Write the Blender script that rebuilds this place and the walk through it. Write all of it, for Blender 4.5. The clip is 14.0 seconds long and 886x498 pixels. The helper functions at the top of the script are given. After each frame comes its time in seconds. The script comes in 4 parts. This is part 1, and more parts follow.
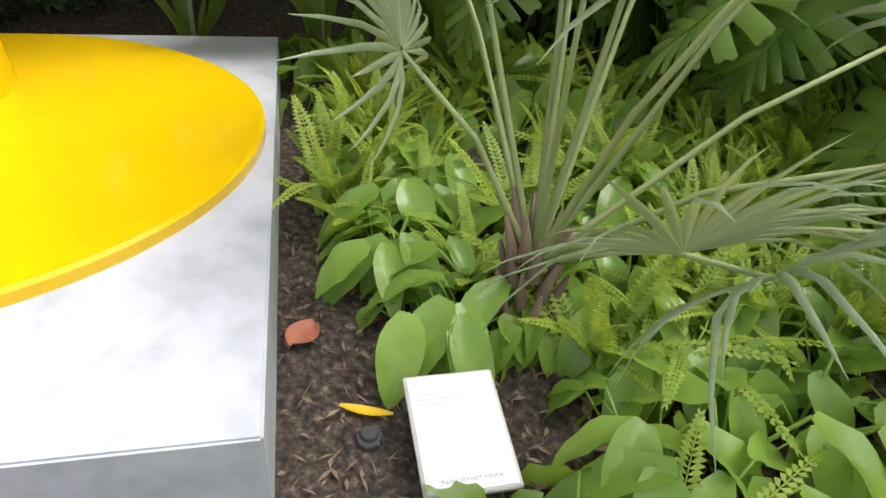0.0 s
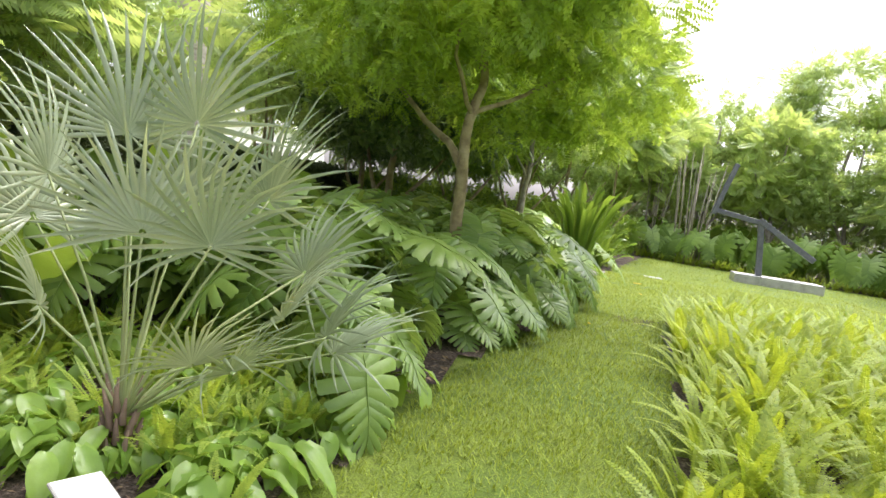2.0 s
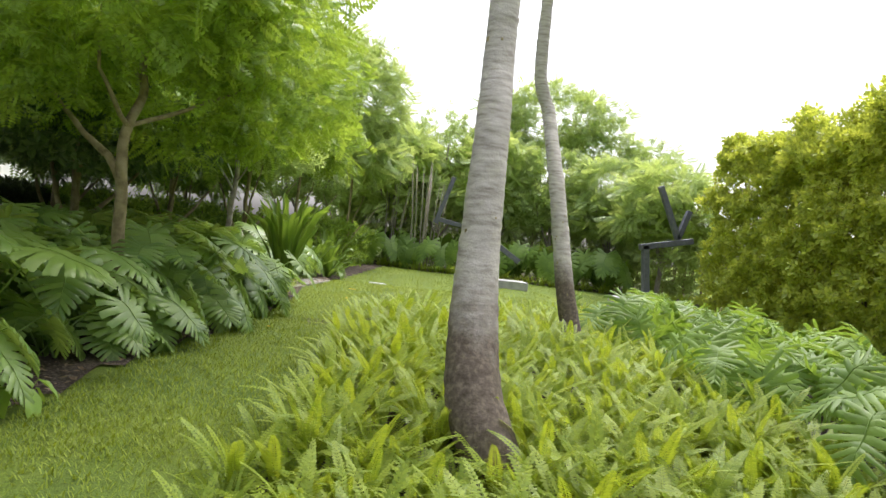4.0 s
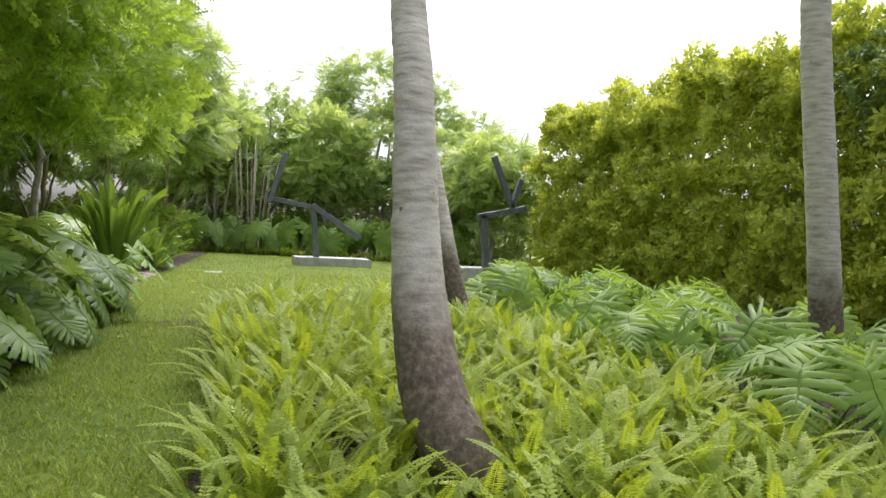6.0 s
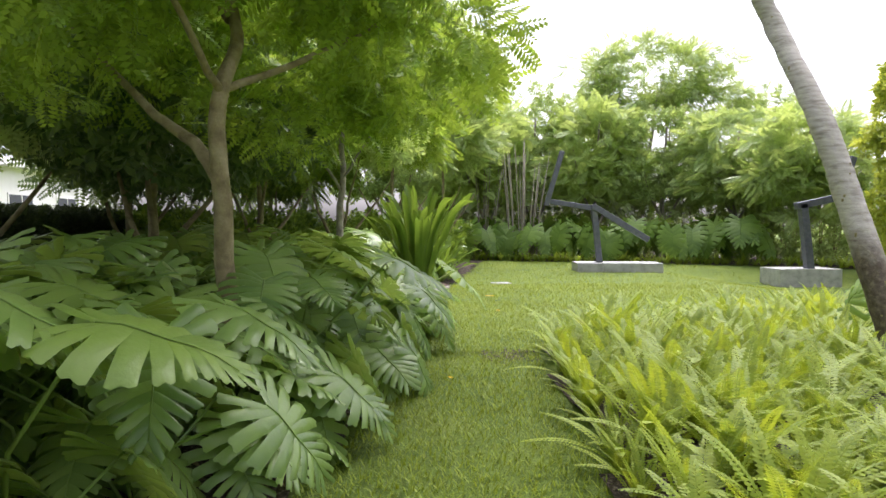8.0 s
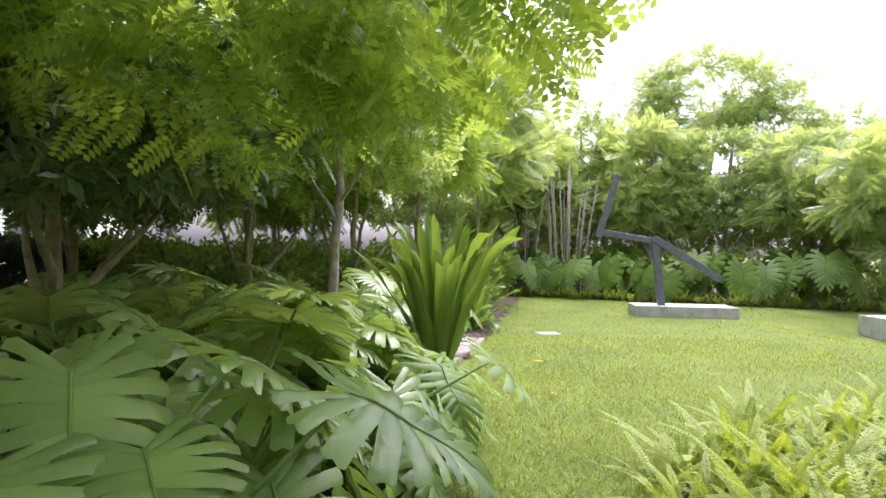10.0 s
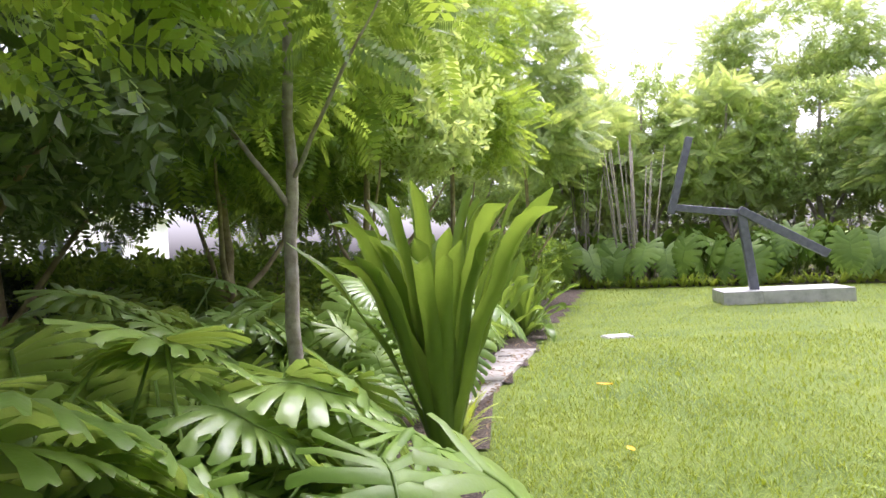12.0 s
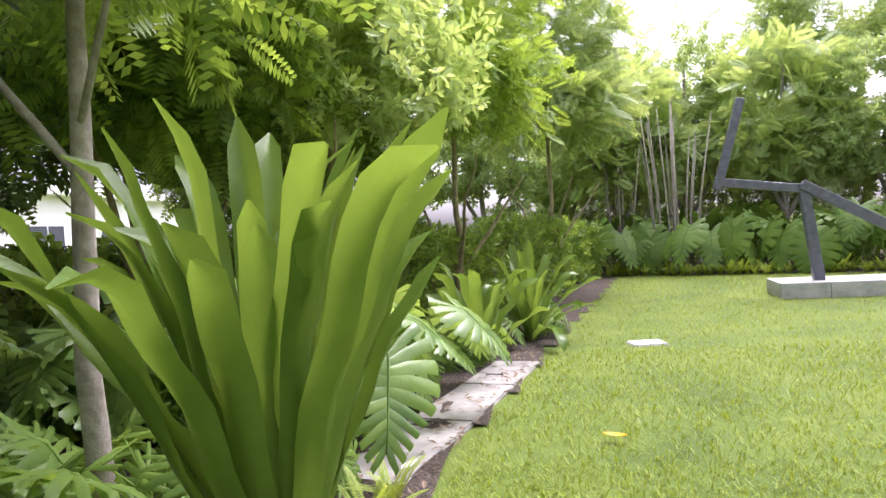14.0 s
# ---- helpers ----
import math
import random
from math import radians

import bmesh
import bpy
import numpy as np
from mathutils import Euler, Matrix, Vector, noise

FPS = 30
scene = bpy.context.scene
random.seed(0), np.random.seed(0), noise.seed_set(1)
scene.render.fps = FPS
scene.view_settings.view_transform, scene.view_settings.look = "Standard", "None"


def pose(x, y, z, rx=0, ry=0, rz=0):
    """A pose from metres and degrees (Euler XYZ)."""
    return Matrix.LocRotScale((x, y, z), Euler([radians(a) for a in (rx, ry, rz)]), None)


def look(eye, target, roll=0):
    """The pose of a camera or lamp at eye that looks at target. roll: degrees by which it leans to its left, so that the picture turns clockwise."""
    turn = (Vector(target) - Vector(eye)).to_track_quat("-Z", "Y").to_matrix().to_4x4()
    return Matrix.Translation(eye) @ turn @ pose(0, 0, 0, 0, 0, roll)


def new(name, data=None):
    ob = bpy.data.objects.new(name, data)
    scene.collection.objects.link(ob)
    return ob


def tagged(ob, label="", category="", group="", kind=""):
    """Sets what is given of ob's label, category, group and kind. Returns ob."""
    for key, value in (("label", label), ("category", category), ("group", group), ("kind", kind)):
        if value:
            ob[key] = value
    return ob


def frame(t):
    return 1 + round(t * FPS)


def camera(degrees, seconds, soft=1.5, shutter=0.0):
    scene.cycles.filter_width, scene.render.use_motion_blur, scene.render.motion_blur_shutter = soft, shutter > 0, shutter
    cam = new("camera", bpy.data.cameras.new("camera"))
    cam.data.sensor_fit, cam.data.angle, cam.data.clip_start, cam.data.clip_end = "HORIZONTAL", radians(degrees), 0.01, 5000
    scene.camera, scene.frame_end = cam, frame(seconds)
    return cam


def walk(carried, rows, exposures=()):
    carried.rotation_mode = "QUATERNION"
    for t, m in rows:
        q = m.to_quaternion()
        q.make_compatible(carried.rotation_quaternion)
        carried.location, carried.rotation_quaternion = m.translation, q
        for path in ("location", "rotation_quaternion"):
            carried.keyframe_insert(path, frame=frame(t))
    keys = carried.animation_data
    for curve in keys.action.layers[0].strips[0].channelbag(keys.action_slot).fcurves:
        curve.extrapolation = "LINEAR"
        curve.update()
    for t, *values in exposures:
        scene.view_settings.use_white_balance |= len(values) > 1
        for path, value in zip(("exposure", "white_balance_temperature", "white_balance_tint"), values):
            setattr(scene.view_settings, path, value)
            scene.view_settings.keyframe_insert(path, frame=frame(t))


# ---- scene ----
cam = camera(68.7, 14.0)
# seconds, eye, yaw, pitch, roll
PATH = [
    (0, (-1.153, -3.055, 1.021), 46.31, -33.81, 4.87),
    (0.5, (-0.965, -3.440, 1.151), 37.46, -23.89, 7.30),
    (1, (-0.604, -3.832, 1.221), 32.19, -16.09, 7.09),
    (1.5, (-0.222, -4.243, 1.350), 22.61, -9.45, 8.23),
    (2, (-0.019, -4.639, 1.319), 10.91, -4.75, 8.13),
    (2.5, (0.203, -4.883, 1.332), 1.51, -2.71, 7.83),
    (3, (0.469, -5.106, 1.314), -2.30, -1.30, 7.40),
    (3.5, (0.762, -5.090, 1.342), -3.69, -1.37, 6.50),
    (4, (1.133, -5.157, 1.384), -8.92, -0.85, 6.41),
    (6.5, (0.201, -3.868, 1.316), -25.82, -1.94, 2.81),
    (7, (-0.023, -3.409, 1.254), -14.56, -1.83, -0.11),
    (9.5, (0.000, 0.000, 1.506), 0.02, -2.05, 0.24),
    (10, (0.142, 0.634, 1.531), -0.21, 0.10, 0.93),
    (10.5, (0.320, 1.246, 1.533), -0.46, 0.74, 0.74),
    (11, (0.343, 1.806, 1.511), 0.13, 0.81, 0.65),
    (11.5, (0.458, 2.404, 1.469), 1.43, 0.78, -1.41),
    (12, (0.582, 2.979, 1.462), 5.36, -0.04, -3.32),
    (12.5, (0.709, 3.588, 1.474), 6.68, -0.10, -3.37),
    (13, (0.852, 4.170, 1.474), 8.07, 0.31, -4.12),
    (13.5, (0.931, 4.654, 1.461), 9.65, -0.55, -3.91),
    (14, (1.100, 5.038, 1.455), 9.00, -1.41, -3.57),
]
walk(cam, [(t, pose(*e, 90 + p, 0, y) @ pose(0, 0, 0, 0, 0, r)) for t, e, y, p, r in PATH],
     exposures=[(0, 1.3, 6400, 14), (1.5, 1.8, 6350, 18), (2.5, 1.62, 6350, 18), (3.5, 1.2, 6400, 14), (7, 1.1, 6300, 16), (9.5, 1.7, 6000, 30), (14, 1.72, 5950, 31)])

# ---- light: bright overcast sky, a soft high sun behind thin cloud ----
world = bpy.data.worlds.new("world")
scene.world = world
world.use_nodes = True
wn, wl = world.node_tree.nodes, world.node_tree.links
sky = wn.new("ShaderNodeTexSky")
sky.sky_type, sky.sun_disc = "NISHITA", False
sky.sun_elevation, sky.sun_rotation = radians(60), radians(35)
sky.air_density, sky.dust_density, sky.ozone_density = 1.0, 5.0, 1.0
cloud = wn.new("ShaderNodeHueSaturation")
cloud.inputs["Saturation"].default_value = 0.25
wl.new(sky.outputs[0], cloud.inputs["Color"])
wl.new(cloud.outputs[0], wn["Background"].inputs[0])
wn["Background"].inputs[1].default_value = 0.15
sun_data = bpy.data.lights.new("sun", "SUN")
sun_data.energy, sun_data.angle, sun_data.color = 1.1, radians(30), (1.0, 0.97, 0.9)
sun = new("sun", sun_data)
sun.matrix_world = look((8, 11, 30), (0, 0, 0))

# ---- materials ----


def mat(name):
    m = bpy.data.materials.new(name)
    m.use_nodes = True
    return m, m.node_tree.nodes, m.node_tree.links, m.node_tree.nodes["Principled BSDF"]


def ramp(n, l, fac, stops):
    r = n.new("ShaderNodeValToRGB")
    while len(r.color_ramp.elements) < len(stops):
        r.color_ramp.elements.new(0.5)
    for e, (p, c) in zip(r.color_ramp.elements, stops):
        e.position, e.color = p, (*c, 1)
    l.new(fac, r.inputs[0])
    return r.outputs[0]


def noise_tex(n, l, scale, detail=4.0, coords="Object", rough=0.6):
    c = n.new("ShaderNodeTexCoord")
    t = n.new("ShaderNodeTexNoise")
    t.inputs["Scale"].default_value, t.inputs["Detail"].default_value = scale, detail
    t.inputs["Roughness"].default_value = rough
    l.new(c.outputs[coords], t.inputs["Vector"])
    return t.outputs["Fac"]


def bump(n, l, b, fac, strength, dist):
    k = n.new("ShaderNodeBump")
    k.inputs["Strength"].default_value, k.inputs["Distance"].default_value = strength, dist
    l.new(fac, k.inputs["Height"])
    l.new(k.outputs[0], b.inputs["Normal"])


def leaf_mat(name, dark, light, rough=0.4, through_light=0.35, dullness=0.36, spec=0.5, odd=None):
    """Leaf: colour varies from plant to plant and leaf to leaf, some light passes through."""
    m, n, l, b = mat(name)
    # real leaves are duller than pure greens
    def dull(c):
        grey = 0.3 * c[0] + 0.6 * c[1] + 0.1 * c[2]
        return tuple((1 - dullness) * v + dullness * grey for v in c)
    dark, light = dull(dark), dull(light)
    info = n.new("ShaderNodeObjectInfo")
    geo = n.new("ShaderNodeNewGeometry")
    mix = n.new("ShaderNodeMath")
    mix.operation = "ADD"
    l.new(info.outputs["Random"], mix.inputs[0])
    l.new(geo.outputs["Random Per Island"], mix.inputs[1])
    half = n.new("ShaderNodeMath")
    half.operation = "MULTIPLY"
    half.inputs[1].default_value = 0.4
    l.new(mix.outputs[0], half.inputs[0])
    grain = n.new("ShaderNodeMath")
    grain.operation = "MULTIPLY_ADD"
    grain.inputs[1].default_value = 0.35
    l.new(noise_tex(n, l, 9.0, 3.0), grain.inputs[0])
    l.new(half.outputs[0], grain.inputs[2])
    stops = [(0.12, dark), (0.8, light)]
    if odd:
        stops = [(0.12, dark), (0.78, light), (0.93, odd)]
    col = ramp(n, l, grain.outputs[0], stops)
    l.new(col, b.inputs["Base Color"])
    b.inputs["Roughness"].default_value = rough
    bump(n, l, b, noise_tex(n, l, 24.0, 3.0), 0.35, 0.012)
    b.inputs["Specular IOR Level"].default_value = spec
    tr = n.new("ShaderNodeBsdfTranslucent")
    warm = n.new("ShaderNodeMixRGB")
    warm.blend_type, warm.inputs[0].default_value = "MULTIPLY", 1.0
    warm.inputs[2].default_value = (1.55, 1.35, 0.85, 1)
    l.new(col, warm.inputs[1])
    l.new(warm.outputs[0], tr.inputs[0])
    mx = n.new("ShaderNodeMixShader")
    mx.inputs[0].default_value = through_light
    l.new(b.outputs[0], mx.inputs[1])
    l.new(tr.outputs[0], mx.inputs[2])
    l.new(mx.outputs[0], n["Material Output"].inputs[0])
    return m


def plain_mat(name, stops, scale, rough, bump_s=0.3, bump_d=0.01, metal=0.0, fine=60.0, spec=0.5):
    m, n, l, b = mat(name)
    l.new(ramp(n, l, noise_tex(n, l, scale), stops), b.inputs["Base Color"])
    b.inputs["Roughness"].default_value, b.inputs["Metallic"].default_value = rough, metal
    b.inputs["Specular IOR Level"].default_value = spec
    bump(n, l, b, noise_tex(n, l, fine, 5.0), bump_s, bump_d)
    return m


M_FERN = leaf_mat("fern_leaf", (0.16, 0.26, 0.012), (0.33, 0.43, 0.02), 0.5, 0.42, 0.06)
M_FERN_DARK = leaf_mat("fern_leaf_green", (0.18, 0.3, 0.025), (0.37, 0.49, 0.04), 0.5, 0.43, 0.08)
M_MONSTERA = leaf_mat("monstera_leaf", (0.08, 0.19, 0.022), (0.25, 0.41, 0.055), 0.3, 0.42, 0.16, 0.6)
M_MONSTERA_NEW = leaf_mat("monstera_young_leaf", (0.13, 0.25, 0.02), (0.21, 0.34, 0.025), 0.38, 0.35, 0.15)
M_PHILO = leaf_mat("philodendron_leaf", (0.09, 0.195, 0.015), (0.21, 0.36, 0.032), 0.45, 0.42, 0.12, 0.4)
M_FAN = leaf_mat("fan_palm_leaf", (0.13, 0.22, 0.09), (0.3, 0.4, 0.22), 0.3, 0.3, 0.3, 0.6)
M_STALK = leaf_mat("green_stalk", (0.2, 0.3, 0.04), (0.36, 0.46, 0.08), 0.45, 0.2)
M_CRINUM = leaf_mat("strap_leaf", (0.075, 0.16, 0.008), (0.16, 0.28, 0.015), 0.33, 0.4, 0.14, 0.45)
M_ARUM = leaf_mat("arum_leaf", (0.13, 0.28, 0.025), (0.28, 0.46, 0.05), 0.25, 0.4, 0.1)
M_TREE = leaf_mat("tree_leaf", (0.09, 0.19, 0.013), (0.32, 0.49, 0.035), 0.4, 0.48, 0.12)
# pale leaf tone, raised further to put distance haze and glare into the colour
M_TREE_HAZED = leaf_mat("hazed_tree_leaf", (0.17, 0.31, 0.06), (0.43, 0.61, 0.14), 0.4, 0.46, 0.26)
M_TREE_DARK = leaf_mat("dark_tree_leaf", (0.05, 0.12, 0.02), (0.18, 0.31, 0.045), 0.38, 0.36, 0.24)
M_HEDGE = leaf_mat("hedge_leaf", (0.17, 0.28, 0.025), (0.6, 0.68, 0.07), 0.36, 0.42, 0.12)
M_HEDGE_DARK = leaf_mat("clipped_hedge_leaf", (0.03, 0.075, 0.015), (0.1, 0.17, 0.025), 0.45, 0.3, odd=(0.3, 0.05, 0.03))
M_BROWN = leaf_mat("dead_leaf", (0.16, 0.09, 0.04), (0.32, 0.2, 0.09), 0.7, 0.2)
M_YELLOW_LEAF = leaf_mat("yellow_leaf", (0.6, 0.38, 0.0), (0.75, 0.5, 0.01), 0.5, 0.2, 0.0)
M_RED_LEAF = plain_mat("red_leaf", [(0.3, (0.35, 0.11, 0.06)), (0.7, (0.45, 0.17, 0.1))], 8, 0.5)
M_BARK = plain_mat("tree_bark", [(0.3, (0.16, 0.125, 0.06)), (0.5, (0.28, 0.235, 0.12)), (0.72, (0.38, 0.33, 0.19))], 7, 0.85, 0.6, 0.02, fine=25)
M_BARK_GREY = plain_mat("grey_bark", [(0.3, (0.2, 0.17, 0.13)), (0.6, (0.4, 0.36, 0.3)), (0.8, (0.5, 0.46, 0.4))], 9, 0.85, 0.5, 0.02, fine=30)
M_SOIL = plain_mat("soil", [(0.32, (0.022, 0.016, 0.012)), (0.5, (0.08, 0.058, 0.043)), (0.62, (0.15, 0.115, 0.085)), (0.72, (0.3, 0.25, 0.2))], 38, 0.95, 1.0, 0.04, fine=60)
M_CONCRETE = plain_mat("concrete", [(0.25, (0.3, 0.3, 0.28)), (0.5, (0.46, 0.46, 0.44)), (0.75, (0.58, 0.58, 0.56))], 5, 0.85, 0.25, 0.006)
M_MARBLE = plain_mat("pale_stone", [(0.25, (0.34, 0.36, 0.39)), (0.5, (0.46, 0.48, 0.52)), (0.75, (0.53, 0.55, 0.6))], 6, 0.6, 0.12, 0.004)
M_STEEL = plain_mat("weathered_steel", [(0.3, (0.1, 0.105, 0.13)), (0.6, (0.15, 0.155, 0.19)), (0.8, (0.2, 0.2, 0.23))], 8, 0.5, 0.15, 0.004, 0.3)
M_YELLOW = plain_mat("yellow_lacquer", [(0.3, (0.68, 0.43, 0.0)), (0.7, (0.72, 0.47, 0.002))], 2, 0.12, 0.02, 0.001)
M_PLAQUE = plain_mat("white_plaque", [(0.3, (0.8, 0.8, 0.79)), (0.7, (0.84, 0.84, 0.83))], 5, 0.35, 0.02, 0.001)
M_PLAQUE_EDGE = plain_mat("plaque_edge", [(0.3, (0.4, 0.4, 0.36)), (0.7, (0.55, 0.55, 0.5))], 20, 0.5, 0.1, 0.002)
M_INK = plain_mat("grey_ink", [(0.3, (0.2, 0.2, 0.22)), (0.7, (0.25, 0.25, 0.27))], 20, 0.6, 0.02, 0.001)
M_STONE = plain_mat("slate", [(0.25, (0.2, 0.185, 0.16)), (0.5, (0.31, 0.29, 0.26)), (0.75, (0.4, 0.38, 0.34))], 6, 0.8, 0.4, 0.008)
M_WHITE = plain_mat("white_render", [(0.3, (0.75, 0.74, 0.72)), (0.7, (0.82, 0.82, 0.8))], 1.5, 0.8, 0.1, 0.004)
M_BLACK = plain_mat("black_plastic", [(0.3, (0.03, 0.03, 0.03)), (0.7, (0.06, 0.06, 0.06))], 20, 0.5, 0.1, 0.002)
M_GLASS = plain_mat("window_glass", [(0.3, (0.04, 0.05, 0.06)), (0.7, (0.07, 0.08, 0.09))], 1, 0.05, 0.0, 0.001)

# palm bark: pale rings, mottled, dark weathered foot
M_PALM, n, l, b = mat("palm_bark")
co = n.new("ShaderNodeTexCoord")
sep = n.new("ShaderNodeSeparateXYZ")
l.new(co.outputs["Object"], sep.inputs[0])
sq = n.new("ShaderNodeMapping")
sq.inputs["Scale"].default_value = (3.5, 3.5, 17.0)
l.new(co.outputs["Object"], sq.inputs[0])
bn = n.new("ShaderNodeTexNoise")
bn.inputs["Scale"].default_value, bn.inputs["Detail"].default_value = 1.6, 6.0
l.new(sq.outputs[0], bn.inputs["Vector"])
blot = bn.outputs["Fac"]
base_col = ramp(n, l, blot, [(0.28, (0.27, 0.24, 0.21)), (0.45, (0.42, 0.39, 0.35)), (0.7, (0.56, 0.53, 0.49))])
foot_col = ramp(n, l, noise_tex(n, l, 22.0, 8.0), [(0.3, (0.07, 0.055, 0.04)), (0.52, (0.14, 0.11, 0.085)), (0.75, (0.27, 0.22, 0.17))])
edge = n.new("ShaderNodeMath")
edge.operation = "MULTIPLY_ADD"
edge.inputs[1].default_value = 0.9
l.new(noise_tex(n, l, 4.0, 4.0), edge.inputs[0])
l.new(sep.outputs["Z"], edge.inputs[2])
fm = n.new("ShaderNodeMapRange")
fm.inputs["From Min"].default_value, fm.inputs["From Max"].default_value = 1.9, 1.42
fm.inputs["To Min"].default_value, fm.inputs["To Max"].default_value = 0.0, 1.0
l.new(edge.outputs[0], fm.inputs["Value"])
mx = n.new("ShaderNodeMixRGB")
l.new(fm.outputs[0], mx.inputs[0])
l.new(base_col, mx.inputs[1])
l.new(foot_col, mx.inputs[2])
l.new(mx.outputs[0], b.inputs["Base Color"])
b.inputs["Roughness"].default_value = 0.9
bump(n, l, b, noise_tex(n, l, 28.0, 6.0), 0.6, 0.02)

# lawn turf under the blades
M_TURF, n, l, b = mat("turf")
big = noise_tex(n, l, 0.7, 5.0)
col = ramp(n, l, big, [(0.3, (0.09, 0.15, 0.01)), (0.5, (0.14, 0.21, 0.015)), (0.7, (0.2, 0.26, 0.025))])
fine = ramp(n, l, noise_tex(n, l, 60.0, 6.0), [(0.3, (0.45, 0.45, 0.45)), (0.6, (1, 1, 1))])
mm = n.new("ShaderNodeMixRGB")
mm.blend_type, mm.inputs[0].default_value = "MULTIPLY", 1.0
l.new(col, mm.inputs[1])
l.new(fine, mm.inputs[2])
l.new(mm.outputs[0], b.inputs["Base Color"])
b.inputs["Roughness"].default_value = 0.9
bump(n, l, b, noise_tex(n, l, 70.0, 5.0), 0.8, 0.03)
M_GRASS = leaf_mat("grass_blade", (0.125, 0.2, 0.008), (0.25, 0.33, 0.02), 0.5, 0.35, 0.03)


# ---- places by the plinth ----
PLINTH_A, PLINTH_U, PLINTH_LEN, PLINTH_TOP = (-1.955, -2.72), (-0.868, 0.496), 2.6, 0.01
PLAQUE = (-1.845, -2.29, 61)
RED_LEAF, YEL_LEAF, SPRINKLER = (-2.42, -2.37), (-2.08, -2.39), (-2.01, -2.43)
FAN_PALM = (-2.05, -1.85)
CORNER = (-4.2, -1.0, -2.6, -0.2)

# ---- ground shape ----


def sstep(a, b_, v):
    s = min(max((v - a) / (b_ - a), 0.0), 1.0)
    return s * s * (3 - 2 * s)


def gz(x, y):
    """Height of the ground: a gentle rise from the sculpture up to the level lawn."""
    return -0.32 * (1 - sstep(-3.5, 2.0, y)) - 0.13 * sstep(9.0, 16.0, y) - 0.36 * sstep(7.5, 10.2, x) * (1 - sstep(16.5, 20.0, y)) if x < 40 else -0.3


# the two edges of the grass walk: x on the left and right for each y
LEFT = [(-8, -1.3), (-3.2, -1.25), (-1.7, -1.12), (0.2, -0.8), (2.6, -0.17), (4.5, 0.1), (6.6, 0.35), (9.0, 0.45), (12.5, 1.0), (15.0, 1.4), (24.5, 3.2)]
RIGHT = [(-8, -0.4), (-3.0, 0.25), (-1.4, 0.6), (0.1, 0.94), (3.3, 1.22), (4.5, 1.36), (5.1, 1.7), (5.6, 2.4), (6.1, 3.2), (6.6, 4.2), (7.0, 5.4)]


def edge_x(line, y):
    for (y0, x0), (y1, x1) in zip(line, line[1:]):
        if y <= y1:
            return x0 + (x1 - x0) * (y - y0) / (y1 - y0)
    return line[-1][1]


def far_y(x):
    """Far edge of the lawn."""
    return 24.4 - 0.42 * (x - 3.2)


def in_fern_bed(x, y):
    return y < 7.2 and x > edge_x(RIGHT, y)


def on_lawn(x, y):
    return x > edge_x(LEFT, y) and not in_fern_bed(x, y) and y < far_y(x) and x < 16.5


# ---- mesh tools ----


def raw_mesh(name, verts, faces, copies=None, material=None, smooth=True):
    """A mesh from a template of verts and faces, repeated at each 4 x 4 matrix of copies."""
    v = np.asarray(verts, dtype=np.float64)
    loops = np.array([i for f in faces for i in f], dtype=np.int64)
    total = np.array([len(f) for f in faces], dtype=np.int64)
    if copies is not None:
        m = np.asarray(copies, dtype=np.float64)
        k = len(m)
        out = np.einsum("kij,nj->kni", m[:, :3, :3], v) + m[:, None, :3, 3]
        loops = (loops[None] + (np.arange(k) * len(v))[:, None]).ravel()
        total = np.tile(total, k)
        v = out.reshape(-1, 3)
    me = bpy.data.meshes.new(name)
    me.vertices.add(len(v))
    me.vertices.foreach_set("co", v.astype(np.float32).ravel())
    me.loops.add(len(loops))
    me.loops.foreach_set("vertex_index", loops.astype(np.int32))
    me.polygons.add(len(total))
    me.polygons.foreach_set("loop_start", np.concatenate([[0], np.cumsum(total)[:-1]]).astype(np.int32))
    me.polygons.foreach_set("loop_total", total.astype(np.int32))
    me.polygons.foreach_set("use_smooth", np.full(len(total), smooth))
    me.update(calc_edges=True)
    if material:
        me.materials.append(material)
    return me


class Shape:
    """Collects verts and faces."""

    def __init__(self):
        self.v, self.f = [], []

    def grid(self, rows, closed=False):
        """Faces between rows of points of equal length."""
        k = len(rows[0])
        s = len(self.v)
        for r in rows:
            self.v.extend(tuple(p) for p in r)
        for i in range(len(rows) - 1):
            for j in range(k if closed else k - 1):
                a, c = s + i * k + j, s + i * k + (j + 1) % k
                self.f.append((a, c, c + k, a + k))
        return self

    def add(self, verts, faces, m=None):
        s = len(self.v)
        self.v.extend(tuple(m @ Vector(p)) if m else tuple(p) for p in verts)
        self.f.extend(tuple(s + i for i in f) for f in faces)
        return self

    def tube(self, pts, radii, sides=8, cap=True):
        pts = [Vector(p) for p in pts]
        rows = []
        for i, p in enumerate(pts):
            d = (pts[min(i + 1, len(pts) - 1)] - pts[max(i - 1, 0)]).normalized()
            if i == 0:
                ax = Vector((1, 0, 0)) if abs(d.x) < 0.8 else Vector((0, 1, 0))
            ax = (ax - d * ax.dot(d)).normalized()
            ay = d.cross(ax)
            rows.append([p + ax * (math.cos(a) * radii[i]) + ay * (math.sin(a) * radii[i]) for a in (2 * math.pi * s / sides for s in range(sides))])
        s = len(self.v)
        self.grid(rows, closed=True)
        if cap:
            self.f.append(tuple(len(self.v) - sides + i for i in range(sides)))
        return self

    def mesh(self, name, material, smooth=True):
        return raw_mesh(name, self.v, self.f, None, material, smooth)


